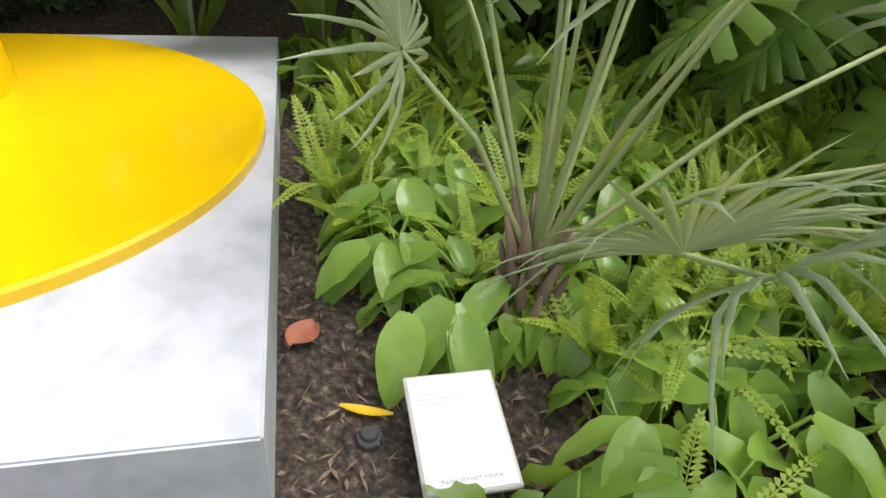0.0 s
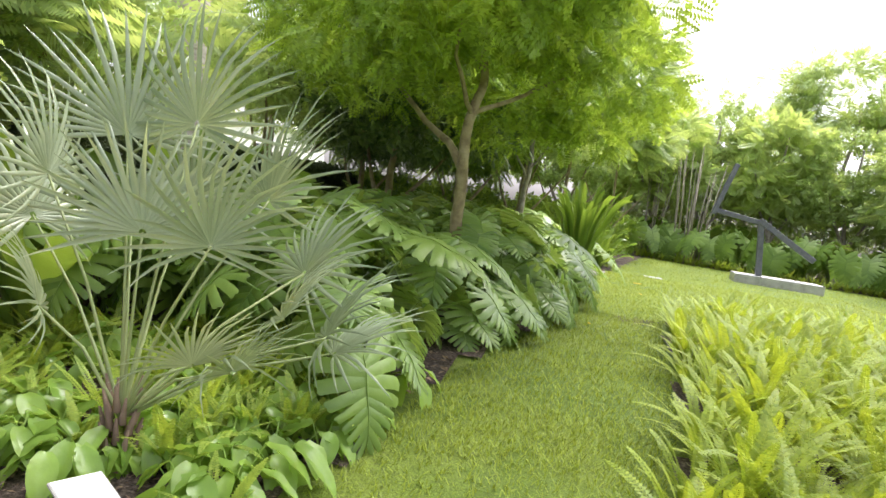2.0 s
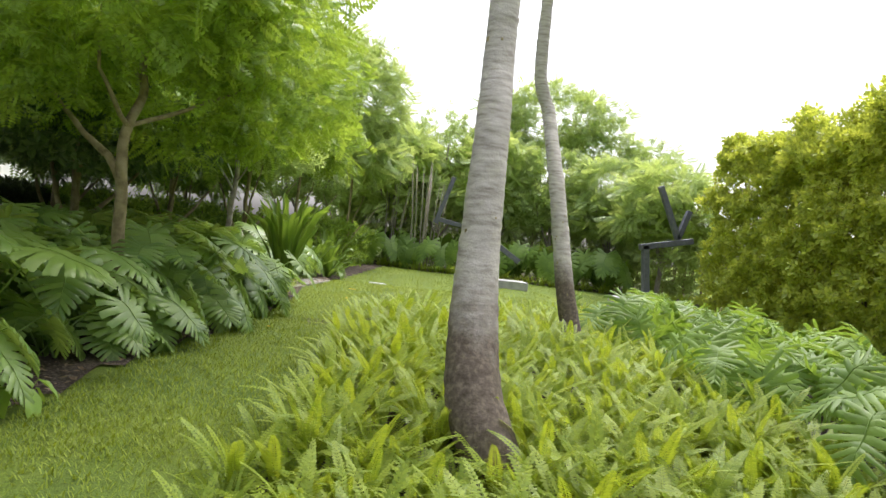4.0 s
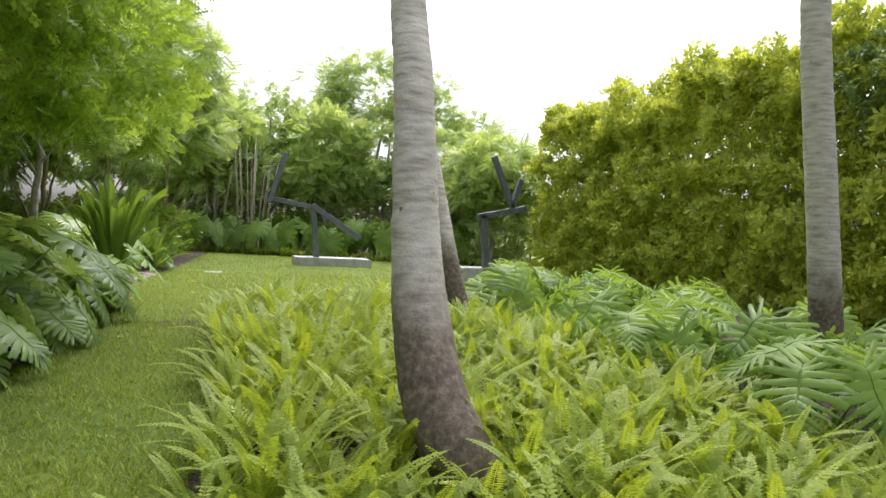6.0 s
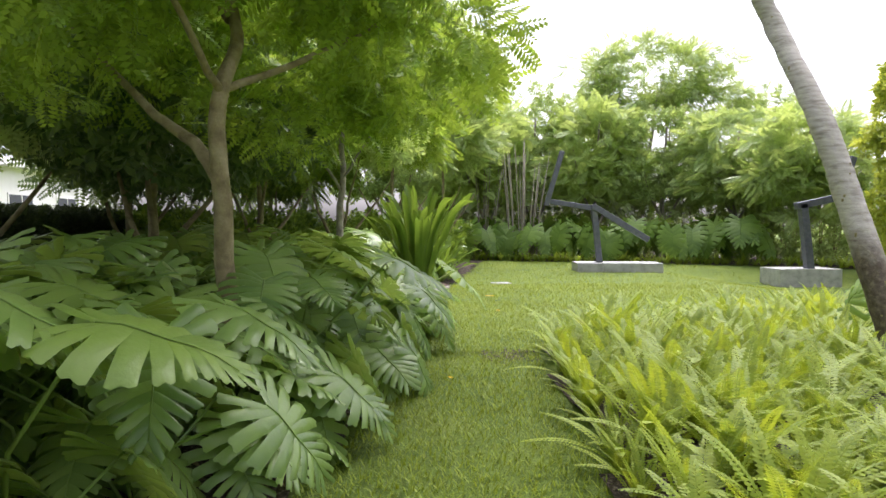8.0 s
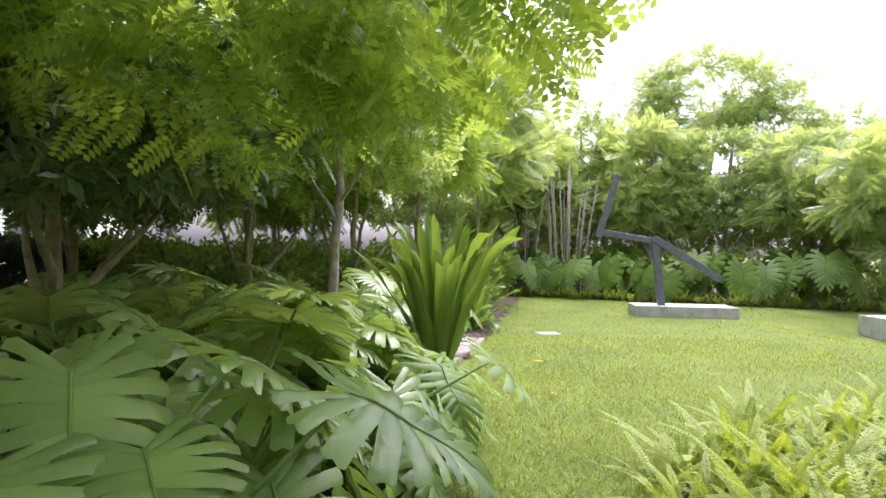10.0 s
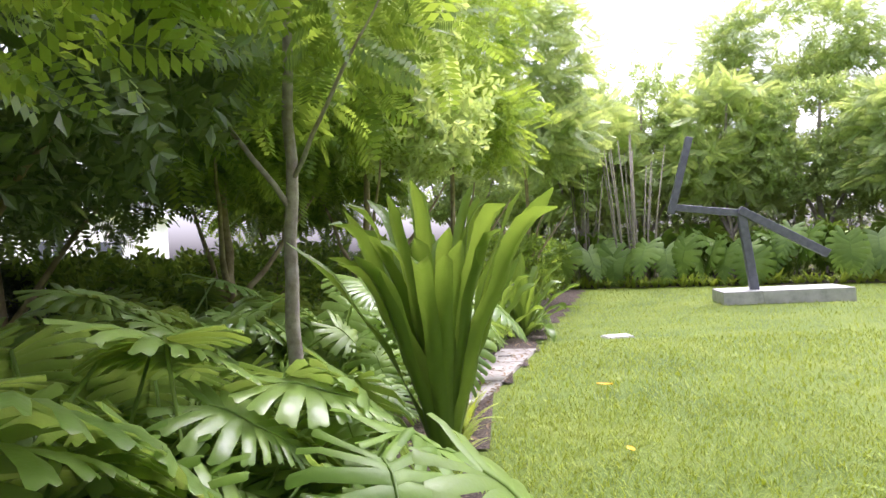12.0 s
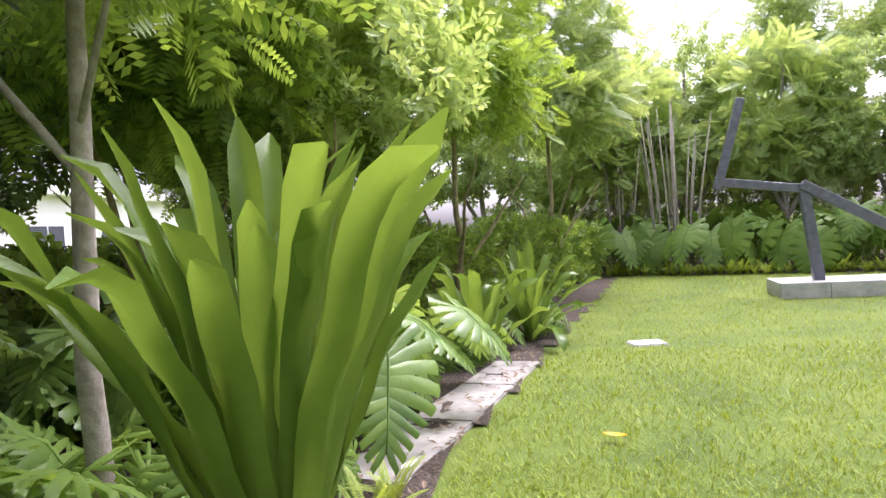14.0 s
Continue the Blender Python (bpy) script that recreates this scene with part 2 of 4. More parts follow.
def thing(name, m, label, category, group="", kind=""):
    """An empty at the base of a thing, to which its parts belong."""
    e = new(name)
    e.empty_display_size = 0.1
    e.matrix_world = m
    return tagged(e, label, category, group, kind)


def part(name, me, parent, m=None, label=""):
    o = new(name, me)
    o.parent = parent
    if m is not None:
        o.matrix_local = m
    return tagged(o, label)


def solid(name, me, m, label, category, group="", kind=""):
    o = new(name, me)
    o.matrix_world = m
    return tagged(o, label, category, group, kind)


def block(dx, dy, dz, bev=0.01, segs=2):
    """A bevelled box on z = 0, as verts and faces."""
    bm = bmesh.new()
    bmesh.ops.create_cube(bm, size=1)
    for v in bm.verts:
        v.co = Vector((v.co.x * dx, v.co.y * dy, (v.co.z + 0.5) * dz))
    bmesh.ops.bevel(bm, geom=bm.edges[:], offset=bev, segments=segs, affect="EDGES")
    vs, fs = [v.co.copy() for v in bm.verts], [[v.index for v in f.verts] for f in bm.faces]
    bm.free()
    return vs, fs


def block_mesh(name, dx, dy, dz, material, bev=0.01, smooth=False):
    vs, fs = block(dx, dy, dz, bev)
    return raw_mesh(name, vs, fs, None, material, smooth)


def rnd(a, b_):
    return random.uniform(a, b_)


# ---- leaves ----


def monstera_leaf(length=0.5, width=0.5, stalk=0.45, lobes=8, join=0.42, gap=0.3, droop=0.5, tilt=-50, wave=0.0):
    """A stalk from the origin and, at its end, a heart-shaped blade cut into fingers."""
    s = Shape()
    top = Vector((0, stalk * 0.45, stalk * 0.9))
    s.tube([(0, 0, 0), (0, stalk * 0.12, stalk * 0.5), top], [0.011, 0.009, 0.007], 5)
    turn = Matrix.Translation(top) @ Matrix.Rotation(radians(tilt), 4, "X")

    def bend(p):
        x, y = p
        ax = abs(x) / width
        z = -droop * (0.55 * ax * ax * width + 0.35 * max(y, 0) ** 2 / length) + 0.06 * ax * width - 0.5 * width * max(0, ax - 0.28) ** 1.5
        return turn @ Vector((x, y, z + wave * math.sin(y * 23 + x * 11)))

    for side in (-1, 1):
        angs = [radians(150 - 62 * min(1, 2.2 * i / lobes) - 63 * (i / lobes) ** 1.5) for i in range(lobes + 1)]
        mids = [length * 0.8 * (i / lobes) ** 1.1 for i in range(lobes + 1)]
        reach = [width * 0.52 * (0.74 + 0.26 * math.sin(math.pi * min(1, (i / lobes + 0.12) / 0.75))) * (1 - 0.5 * (i / lobes) ** 2.2) for i in range(lobes + 1)]
        for i in range(lobes):
            m0, m1 = mids[i], mids[i + 1]
            a0, a1 = angs[i], angs[i + 1]
            am = (a0 + a1) / 2
            r0, r1 = reach[i], reach[i + 1]

            def pt(mid, a, r):
                return Vector((side * math.sin(a) * r, mid + math.cos(a) * r * 0.9))
            i0, i1 = pt(m0, a0, r0 * join), pt(m1, a1, r1 * join)
            o0, o1 = pt(m0, a0, r0 * 0.8), pt(m1, a1, r1 * 0.8)
            t0, t1 = pt(m0, a0, r0 * 1.02), pt(m1, a1, r1 * 1.02)
            oc, tc = (o0 + o1) / 2, (t0 + t1) / 2
            o0, o1 = o0.lerp(oc, gap), o1.lerp(oc, gap)
            t0, t1 = t0.lerp(tc, gap + 0.1), t1.lerp(tc, gap + 0.06)
            e0, e1 = tc.lerp(t0, 0.5) + (tc - oc) * 0.16, tc.lerp(t1, 0.6) + (tc - oc) * 0.12
            ridge = turn.to_3x3() @ Vector((0, 0, 0.011))
            rows = [[bend((0, m0)), bend((0, m1))], [bend(i0), bend(i1)], [bend(o0), bend(o1)], [bend(t0), bend(t1)], [bend(e0), bend(e1)]]
            rows = [[r[0], (r[0] + r[1]) / 2 + ridge * (k > 0), r[1]] for k, r in enumerate(rows)]
            s.grid(rows)
    rib = [bend((0, length * 0.8 * k / 6)) + turn.to_3x3() @ Vector((0, 0, 0.004)) for k in range(7)]
    s.tube(rib, [0.006 - 0.0006 * k for k in range(7)], 4)
    return s


def fern_frond(length=0.7, width=0.13, pairs=24, arch=0.6, lean=0.5):
    """A sword fern frond: an arching rib with narrow leaflets on both sides."""
    s = Shape()
    pts = []
    for i in range(pairs + 1):
        q = i / pairs
        y = length * (lean * q + 0.35 * arch * q * q)
        z = length * (math.sqrt(max(0.0, 1 - lean * lean)) * q - 0.55 * arch * q * q)
        pts.append(Vector((0, y, z)))
    s.grid([[p - Vector((0.003, 0, 0)), p + Vector((0.003, 0, 0))] for p in pts[::3]])
    for i in range(1, pairs):
        q = i / pairs
        d = (pts[i + 1] - pts[i - 1]).normalized()
        up = Vector((1, 0, 0)).cross(d).normalized()
        w = width * (math.sin(math.pi * min(1, 0.12 + q * 0.88)) ** 0.6) * rnd(0.88, 1.08)
        h = length / pairs * 0.52
        for side in (-1, 1):
            out = Vector((side, 0, 0)) * w + d * (w * 0.25) - up * w * 0.12
            p = pts[i]
            mid = p + out * 0.5
            s.add([p - d * h * 0.7, mid + d * h - up * 0.004, p + out, mid - d * h], [(0, 3, 2, 1)] if side > 0 else [(0, 1, 2, 3)])
    return s


def strap_leaf(length=1.2, width=0.13, lean=0.25, tip=0.3, curl=1.0, twist=0.0):
    """A long strap leaf, folded along its rib, whose tip bends over."""
    s = Shape()
    rows, p, ang = [], Vector((0, 0.05, 0)), lean
    segs = 16
    for i in range(segs + 1):
        q = i / segs
        hw = width * 0.5 * (0.5 + 0.5 * math.sin(min(1, q * 2.0) * math.pi / 2)) * max(0.0, 1 - max(0, q - 0.9) ** 2.0 * 90)
        hw = max(hw, 0.006)
        d = Vector((0, math.sin(ang), math.cos(ang)))
        nrm = Vector((0, -math.cos(ang), math.sin(ang)))
        tw = Matrix.Rotation(twist * q, 3, d)
        side = tw @ Vector((1, 0, 0))
        k = nrm * hw * (0.5 + 0.35 * math.sin(q * 21 + length * 40))
        rows.append([p - side * hw + k, p - side * hw * 0.5 + k * 0.35, p, p + side * hw * 0.5 + k * 0.35, p + side * hw + k])
        p = p + d * (length / segs)
        ang += tip / segs + (curl * 3.2 / segs if q > 0.76 else 0)
    s.grid(rows)
    return s


def oval_leaf(length=0.25, width=0.1, stalk=0.15, tilt=-35, wavy=0.006):
    """A stalk with a plain pointed oval blade, creased along the middle."""
    s = Shape()
    top = Vector((0, stalk * 0.4, stalk * 0.9))
    s.tube([(0, 0, 0), top], [0.005, 0.004], 4)
    turn = Matrix.Translation(top) @ Matrix.Rotation(radians(tilt), 4, "X")
    rows = []
    for i in range(8):
        q = i / 7
        hw = width * 0.5 * math.sin(math.pi * (0.06 + 0.93 * q) ** 0.8) ** 0.8
        z = -0.35 * length * q * q + 0.25 * length * q * 0.4
        rows.append([turn @ Vector((k * hw, length * q, z + abs(k) * hw * 0.35 + wavy * math.sin(q * 14 + k * 3))) for k in (-1, -0.5, 0, 0.5, 1)])
    s.grid(rows)
    return s


def pinnate_spray(length=0.3, pairs=9, leaf=0.07, w=0.025):
    """A twig with paired leaflets."""
    s = Shape()
    s.grid([[(-0.002, 0, 0), (0.002, 0, 0)], [(-0.001, length, -0.12 * length), (0.001, length, -0.12 * length)]])
    for i in range(1, pairs + 1):
        q = i / pairs
        y, z = length * q, -0.12 * length * q * q
        L = leaf * (0.6 + 0.4 * math.sin(math.pi * q))
        for side in (-1, 1):
            e = Vector((side * L, y + L * 0.35, z - L * 0.25))
            c = Vector((0, y, z))
            d = Vector((0.35, -1 * side, 0)).normalized() * w * 0.5
            mid = c.lerp(e, 0.5)
            s.add([c, mid + d, e, mid - d], [(0, 1, 2, 3)])
    return s


def broad_spray(count=9, leaf=0.1, w=0.045, reach=0.22):
    """A tuft of broad leaves round a short twig."""
    s = Shape()
    for i in range(count):
        q = (i + 0.5) / count
        a = i * 2.4
        base = Vector((0, reach * q * 0.8, 0))
        d = Vector((math.cos(a), 0.55, math.sin(a) * 0.7)).normalized()
        e = base + d * leaf
        side = d.cross(Vector((0.2, 0.3, 1))).normalized() * w * 0.5
        mid = base.lerp(e, 0.5)
        up = side.cross(d).normalized() * leaf * 0.08
        s.add([base, mid + side + up, e, mid - side + up], [(0, 1, 2, 3)])
    return s


def spray_mats(blobs, seed, size=(0.8, 1.3), hang=0.35, holes=0.0, hole_scale=0.9, floor=None):
    """Matrices for sprays in the outer parts of blobs: (centre, radii, count)."""
    r = random.Random(seed)
    out = []
    for c, rad, count in blobs:
        c = Vector(c)
        made = tries = 0
        while made < count and tries < count * 6:
            tries += 1
            d = Vector((r.gauss(0, 1), r.gauss(0, 1), r.gauss(0, 1))).normalized()
            k = r.uniform(0.35, 1.0) ** 0.6
            lump = 1 + 0.28 * noise.noise(d * 2.2 + c)
            p = c + Vector((d.x * rad[0], d.y * rad[1], d.z * rad[2])) * k * lump
            if holes and noise.noise(p * hole_scale) > 0.35 - holes:
                continue
            if floor is not None and p.z < floor:
                continue
            face = Vector((d.x, d.y, d.z * 0.4 - hang * 0.5)) * 0.7
            face += Vector((r.uniform(-1.1, 1.1), r.uniform(-1.1, 1.1), r.uniform(-0.8, 0.8)))
            q = face.to_track_quat("Y", "Z").to_matrix().to_4x4()
            s = r.uniform(*size)
            out.append(np.array(Matrix.Translation(p) @ q @ Matrix.Rotation(r.uniform(-1.3, 1.3), 4, "Y") @ Matrix.Scale(s, 4)))
            made += 1
    return out


SPRAY_FINE = pinnate_spray(0.36, 8, 0.105, 0.045)
SPRAY_PIN = pinnate_spray(0.55, 12, 0.15, 0.045)
SPRAY_BROAD = broad_spray(9, 0.15, 0.07, 0.26)
SPRAY_HEDGE = broad_spray(8, 0.17, 0.085, 0.22)
SPRAY_SMALL = broad_spray(9, 0.055, 0.03, 0.1)


def tree(name, base, limbs, blobs, spray, leaf, bark, seed, label, size=(0.8, 1.3), hang=0.35, holes=0.0, hole_scale=0.9, sides=9):
    """limbs: (points relative to the base, start radius, end radius). blobs relative to the base too."""
    e = thing(name, pose(*base), label, "tree")
    s = Shape()
    for pts, r0, r1 in limbs:
        fine = []
        for a, c in zip(pts, pts[1:]):
            a, c = Vector(a), Vector(c)
            for k in range(4):
                p = a.lerp(c, k / 4)
                fine.append(p + Vector((noise.noise(p * 1.7 + Vector((seed, 0, 0))), noise.noise(p * 1.7 + Vector((0, seed, 3))), 0)) * 0.08)
        fine.append(Vector(pts[-1]))
        fine[0] = Vector(pts[0])
        k = len(fine) - 1
        s.tube(fine, [r0 + (r1 - r0) * i / k for i in range(k + 1)], sides)
    part("trunk", s.mesh("trunk", bark), e)
    if blobs:
        part("crown", raw_mesh("crown", spray.v, spray.f, spray_mats(blobs, seed, size, hang, holes, hole_scale), leaf, False), e)
    return e


# ---- the ground ----
gx = [-400, -120, -40, -20] + [-12 + 0.5 * i for i in range(57)] + [20, 40, 120, 400]
gy = [-400, -120, -40, -20] + [-10 + 0.5 * i for i in range(69)] + [28, 40, 120, 400]
g = Shape()
g.grid([[(x, y, gz(x, y)) for x in gx] for y in gy])
g.f = [f[::-1] for f in g.f]
me = g.mesh("ground", M_TURF)
me.flip_normals()
solid("ground", me, Matrix(), "mown green lawn rising gently from the walk", "ground", kind="structure")


def bed(name, inside, label, x0, x1, y0, y1, step=0.25, lift=0.02):
    """A patch of bare soil just above the turf."""
    s = Shape()
    idx = {}

    def vert(i, j):
        if (i, j) not in idx:
            x, y = x0 + i * step, y0 + j * step
            idx[i, j] = len(s.v)
            s.v.append((x, y, gz(x, y) + lift + 1.25 * lift * noise.noise(Vector((x * 2.5, y * 2.5, 0)))))
        return idx[i, j]
    for i in range(int((x1 - x0) / step)):
        for j in range(int((y1 - y0) / step)):
            if inside(x0 + (i + 0.5) * step, y0 + (j + 0.5) * step):
                s.f.append((vert(i, j), vert(i + 1, j), vert(i + 1, j + 1), vert(i, j + 1)))
    solid(name, s.mesh(name, M_SOIL), Matrix(), label, "ground", kind="structure")


def left_bed(x, y):
    return x < edge_x(LEFT, y) - 0.05 + 0.08 * noise.noise(Vector((x * 3, y * 3, 1))) and x > -9


bed("soil_bed_1", left_bed, "dark bare soil of the planting bed with litter", -9, 3.4, -8, 24, 0.2)
bed("soil_bed_2", lambda x, y: in_fern_bed(x - 0.06, y) and x < 15, "dark soil under the sword ferns", -0.6, 16, -8, 10, 0.2)
bed("soil_bed_3", lambda x, y: y > far_y(x) and y < far_y(x) + 14, "dark soil under the trees behind the lawn", 1.5, 20, 14, 37, 0.4)

bed("soil_patch_1", lambda x, y: 0.35 * noise.noise(Vector((x * 7, y * 7, 4))) + 0.5 * noise.noise(Vector((x * 28, y * 28, 2))) > 1.1 * math.hypot(x - 1.0, y - 4.35) - 0.18, "worn patch of bare dark soil in the grass", 0.6, 1.4, 3.9, 4.8, 0.02, 0.008)

# ---- grass blades on the lawn ----
rg = np.random.RandomState(3)
pts = []
want = [(-1.5, 2.0, -7.0, 0.0, 900), (-1.2, 1.8, -1.0, 4.0, 1300), (-0.4, 3.2, 4.0, 9.0, 1300), (3.2, 8.5, 5.5, 9.0, 520), (0.3, 6.5, 9.0, 13.0, 480), (6.5, 11.0, 9.0, 13.0, 200), (1.0, 11.0, 13.0, 24.0, 150), (6.0, 14.0, 6.0, 13.0, 60)]
for x0, x1, y0, y1, per in want:
    k = int((x1 - x0) * (y1 - y0) * per)
    for x, y in zip(rg.uniform(x0, x1, k), rg.uniform(y0, y1, k)):
        if on_lawn(x, y):
            pts.append((x, y))
ms = []
for x, y in pts:
    a, t, s_ = rg.uniform(0, 6.28), rg.uniform(0.2, 0.9), rg.uniform(0.6, 1.25) * (1.0 if y < 9 else 1.3)
    ms.append(np.array(pose(x, y, gz(x, y), 0, 0, math.degrees(a)) @ pose(0, 0, 0, -math.degrees(t), 0, 0) @ Matrix.Diagonal((s_, s_, s_, 1))))
blade_v = [(-0.004, 0, 0), (0.004, 0, 0), (0.003, 0.004, 0.028), (0, 0.016, 0.05), (-0.003, 0.004, 0.028)]
solid("grass", raw_mesh("grass", blade_v, [(0, 1, 2, 4), (4, 2, 3)], ms, M_GRASS, False), Matrix(), "short bright green lawn grass", "grass", kind="stuff")

# ---- yellow sculpture on its plinth ----
PA, PU = Vector(PLINTH_A), Vector(PLINTH_U)
PV = Vector((-PU.y, PU.x))
ptop = PLINTH_TOP
pz = gz(PA.x, PA.y) - 0.03
pc = PA + PU * (PLINTH_LEN / 2) + PV * 1.1
prot = math.degrees(math.atan2(PU.y, PU.x))
solid("plinth", block_mesh("plinth", PLINTH_LEN, 2.2, ptop - pz, M_MARBLE, 0.006), pose(pc.x, pc.y, pz, 0, 0, prot), "pale grey stone plinth under the yellow sculpture", "plinth")


def sculpture_yellow():
    e = thing("sculpture", pose(pc.x, pc.y, ptop, 0, 0, prot), "glossy yellow lacquered metal sculpture on a stone plinth", "sculpture")
    a, b_ = 1.07, 1.07
    s = Shape()
    rings = []
    for k, z in ((1.0, 0.0), (1.0, 0.035), (0.985, 0.042)):
        rings.append([(0.1 + a * k * math.cos(t), 0.0 + b_ * k * math.sin(t), z) for t in (2 * math.pi * i / 96 for i in range(96))])
    s.grid(rings, closed=True)
    s.f.append(tuple(range(len(s.v) - 96, len(s.v))))
    s.f.append(tuple(range(95, -1, -1)))
    part("base_plate", s.mesh("base_plate", M_YELLOW, False), e)
    s = Shape()
    rows = []
    for i in range(13):
        q = i / 12
        r = 0.42 + 0.03 * (1 - q) ** 6 + 0.12 * q * q
        rows.append([(0.42 + r * math.cos(t), 0.3 + r * math.sin(t), 0.04 + 1.35 * q) for t in (2 * math.pi * k / 40 for k in range(40))])
    s.grid(rows, closed=True)
    s.f.append(tuple(range(len(s.v) - 40, len(s.v))))
    part("upright", s.mesh("upright", M_YELLOW), e)


sculpture_yellow()

# ---- plaque ----


def plaque():
    e = thing("plaque", pose(PLAQUE[0], PLAQUE[1], gz(PLAQUE[0], PLAQUE[1]), 0, 0, PLAQUE[2]), "white information plaque on a short post in the soil", "sign")
    part("post", block_mesh("post", 0.05, 0.05, 0.1, M_PLAQUE_EDGE, 0.004), e)
    tilt = pose(0, 0, 0.1, 10, 0, 0)
    part("backing", block_mesh("backing", 0.225, 0.315, 0.016, M_PLAQUE_EDGE, 0.003), e, tilt)
    face = part("face", block_mesh("face", 0.209, 0.299, 0.004, M_PLAQUE, 0.001), e, tilt @ pose(0, 0, 0.0155))
    cu = bpy.data.curves.new("notice", "FONT")
    cu.body, cu.size, cu.align_x, cu.extrude = "PLEASE DO NOT TOUCH", 0.0125, "CENTER", 0.0003
    cu.materials.append(M_INK)
    part("notice", cu, e, tilt @ pose(0, -0.13, 0.0202), "small grey printed words")
    for k, (w, y) in enumerate(((0.05, 0.1), (0.11, 0.085), (0.08, 0.07))):
        part("text_line", block_mesh("text_line", w, 0.004, 0.0006, M_PLAQUE_EDGE, 0.0002), e, tilt @ pose(-0.09 + w / 2, y, 0.0195))


plaque()

# ---- steel sculptures on the lawn ----


def beam(a, c, w, h, flat=None):
    """A squared steel bar from a to c."""
    a, c = Vector(a), Vector(c)
    d = c - a
    vs, fs = block(w, h, d.length, 0.008, 1)
    return vs, fs, Matrix.Translation(a) @ d.to_track_quat("Z", "Y").to_matrix().to_4x4()


def steel_sculpture(base, turn, plinth_size, beams, label, blocks=2):
    x, y, z = base
    L, W, H = plinth_size
    e = thing("steel_sculpture", pose(x, y, z, 0, 0, turn), label, "sculpture", "steel sculptures on the lawn")
    for pts, w, h in beams:
        vs, fs, m = beam(*pts, w, h)
        s = Shape().add(vs, fs, m)
        part("beam", s.mesh("beam", M_STEEL, False), e)
    p = thing("plinth", pose(x, y, z, 0, 0, turn), "low grey concrete plinth standing on the lawn", "plinth", "plinths on the lawn")
    cuts = [0, 0.31 * L, L] if blocks == 2 else [0, L]
    for c0, c1 in zip(cuts, cuts[1:]):
        part("block", block_mesh("block", c1 - c0 - 0.006, W, H + 0.06, M_CONCRETE, 0.008), p, pose((c0 + c1) / 2, W / 2, -0.06))


steel_sculpture((5.28, 17.6, -0.13), -6.0, (2.62, 1.2, 0.28), [
    (((0.76, 0.5, 0.27), (0.56, 0.5, 2.1)), 0.18, 0.18),
    (((0.64, 0.5, 1.98), (-0.95, 0.6, 2.24)), 0.18, 0.16),
    (((-0.92, 0.55, 2.08), (-0.42, 0.6, 3.8)), 0.15, 0.15),
    (((0.52, 0.44, 2.07), (2.26, 0.4, 1.0)), 0.17, 0.18),
], "dark grey steel beams joined at angles, on a concrete plinth")
steel_sculpture((10.92, 16.2, -0.49), 0.0, (1.9, 1.1, 0.53), [
    (((1.1, 0.35, 0.52), (0.85, 0.35, 2.46)), 0.22, 0.22),
    (((0.65, 0.35, 2.38), (2.63, 0.35, 2.8)), 0.22, 0.2),
    (((2.05, 0.35, 2.82), (1.18, 0.35, 4.62)), 0.18, 0.18),
    (((2.05, 0.35, 2.82), (2.38, 0.35, 3.86)), 0.18, 0.18),
], "dark grey steel beams rising in a V from a concrete plinth", 1)

# ---- palms ----


def palm(base, pts, radii, label, seed):
    e = thing("palm_tree", pose(*base), label, "palm", "palms in the fern bed")
    s = Shape()
    fine, rad = [], []
    r = random.Random(seed)
    P = [Vector(p) for p in pts]
    total = sum((b_ - a).length for a, b_ in zip(P, P[1:]))
    run = 0.0
    for i, (a, c) in enumerate(zip(P, P[1:])):
        k = max(2, int((c - a).length / 0.045))
        for j in range(k):
            q = j / k
            # smooth curve through the given points
            p0, p3 = P[max(i - 1, 0)], P[min(i + 2, len(P) - 1)]
            pos = 0.5 * (2 * a + (c - p0) * q + (2 * p0 - 5 * a + 4 * c - p3) * q * q + (3 * a - p0 - 3 * c + p3) * q ** 3)
            fine.append(pos)
            ring = 0.012 if len(fine) % 3 == 0 else 0.0
            rad.append((radii[i] + (radii[i + 1] - radii[i]) * q) * (1 + ring * 1.6 + r.uniform(-0.012, 0.012)))
    s.tube(fine, rad, 22)
    for i in range(0, len(s.v)):
        v = Vector(s.v[i])
        d = 0.012 * noise.noise(v * 5) + 0.006 * noise.noise(v * 14)
        s.v[i] = (v.x * (1 + d), v.y * (1 + d), v.z)
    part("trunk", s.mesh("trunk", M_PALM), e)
    scar = Shape()
    for k in range(46):
        j = r.randrange(8, len(fine) - 4)
        if fine[j].z > 4.5:
            continue
        a = r.uniform(0, 6.28)
        q = Vector((math.cos(a), math.sin(a), 0))
        vs, fs = block(0.022, 0.012, r.uniform(0.02, 0.05), 0.004, 1)
        scar.add(vs, fs, Matrix.Translation(fine[j] + q * (rad[j] - 0.003)) @ q.to_track_quat("Y", "Z").to_matrix().to_4x4())
    tagged(part("bark_scar", scar.mesh("bark_scar", M_BARK, False), e, label="dark scars in the bark"), kind="stuff")
    top = fine[-1]
    leaf = fern_frond(2.6, 0.5, 34, 1.0, 0.7)
    me = leaf.mesh("frond", M_TREE)
    for k in range(11):
        part("frond", me, e, Matrix.Translation(top) @ pose(0, 0, 0, r.uniform(-20, 25), 0, k * 360 / 11 + r.uniform(-10, 10)))


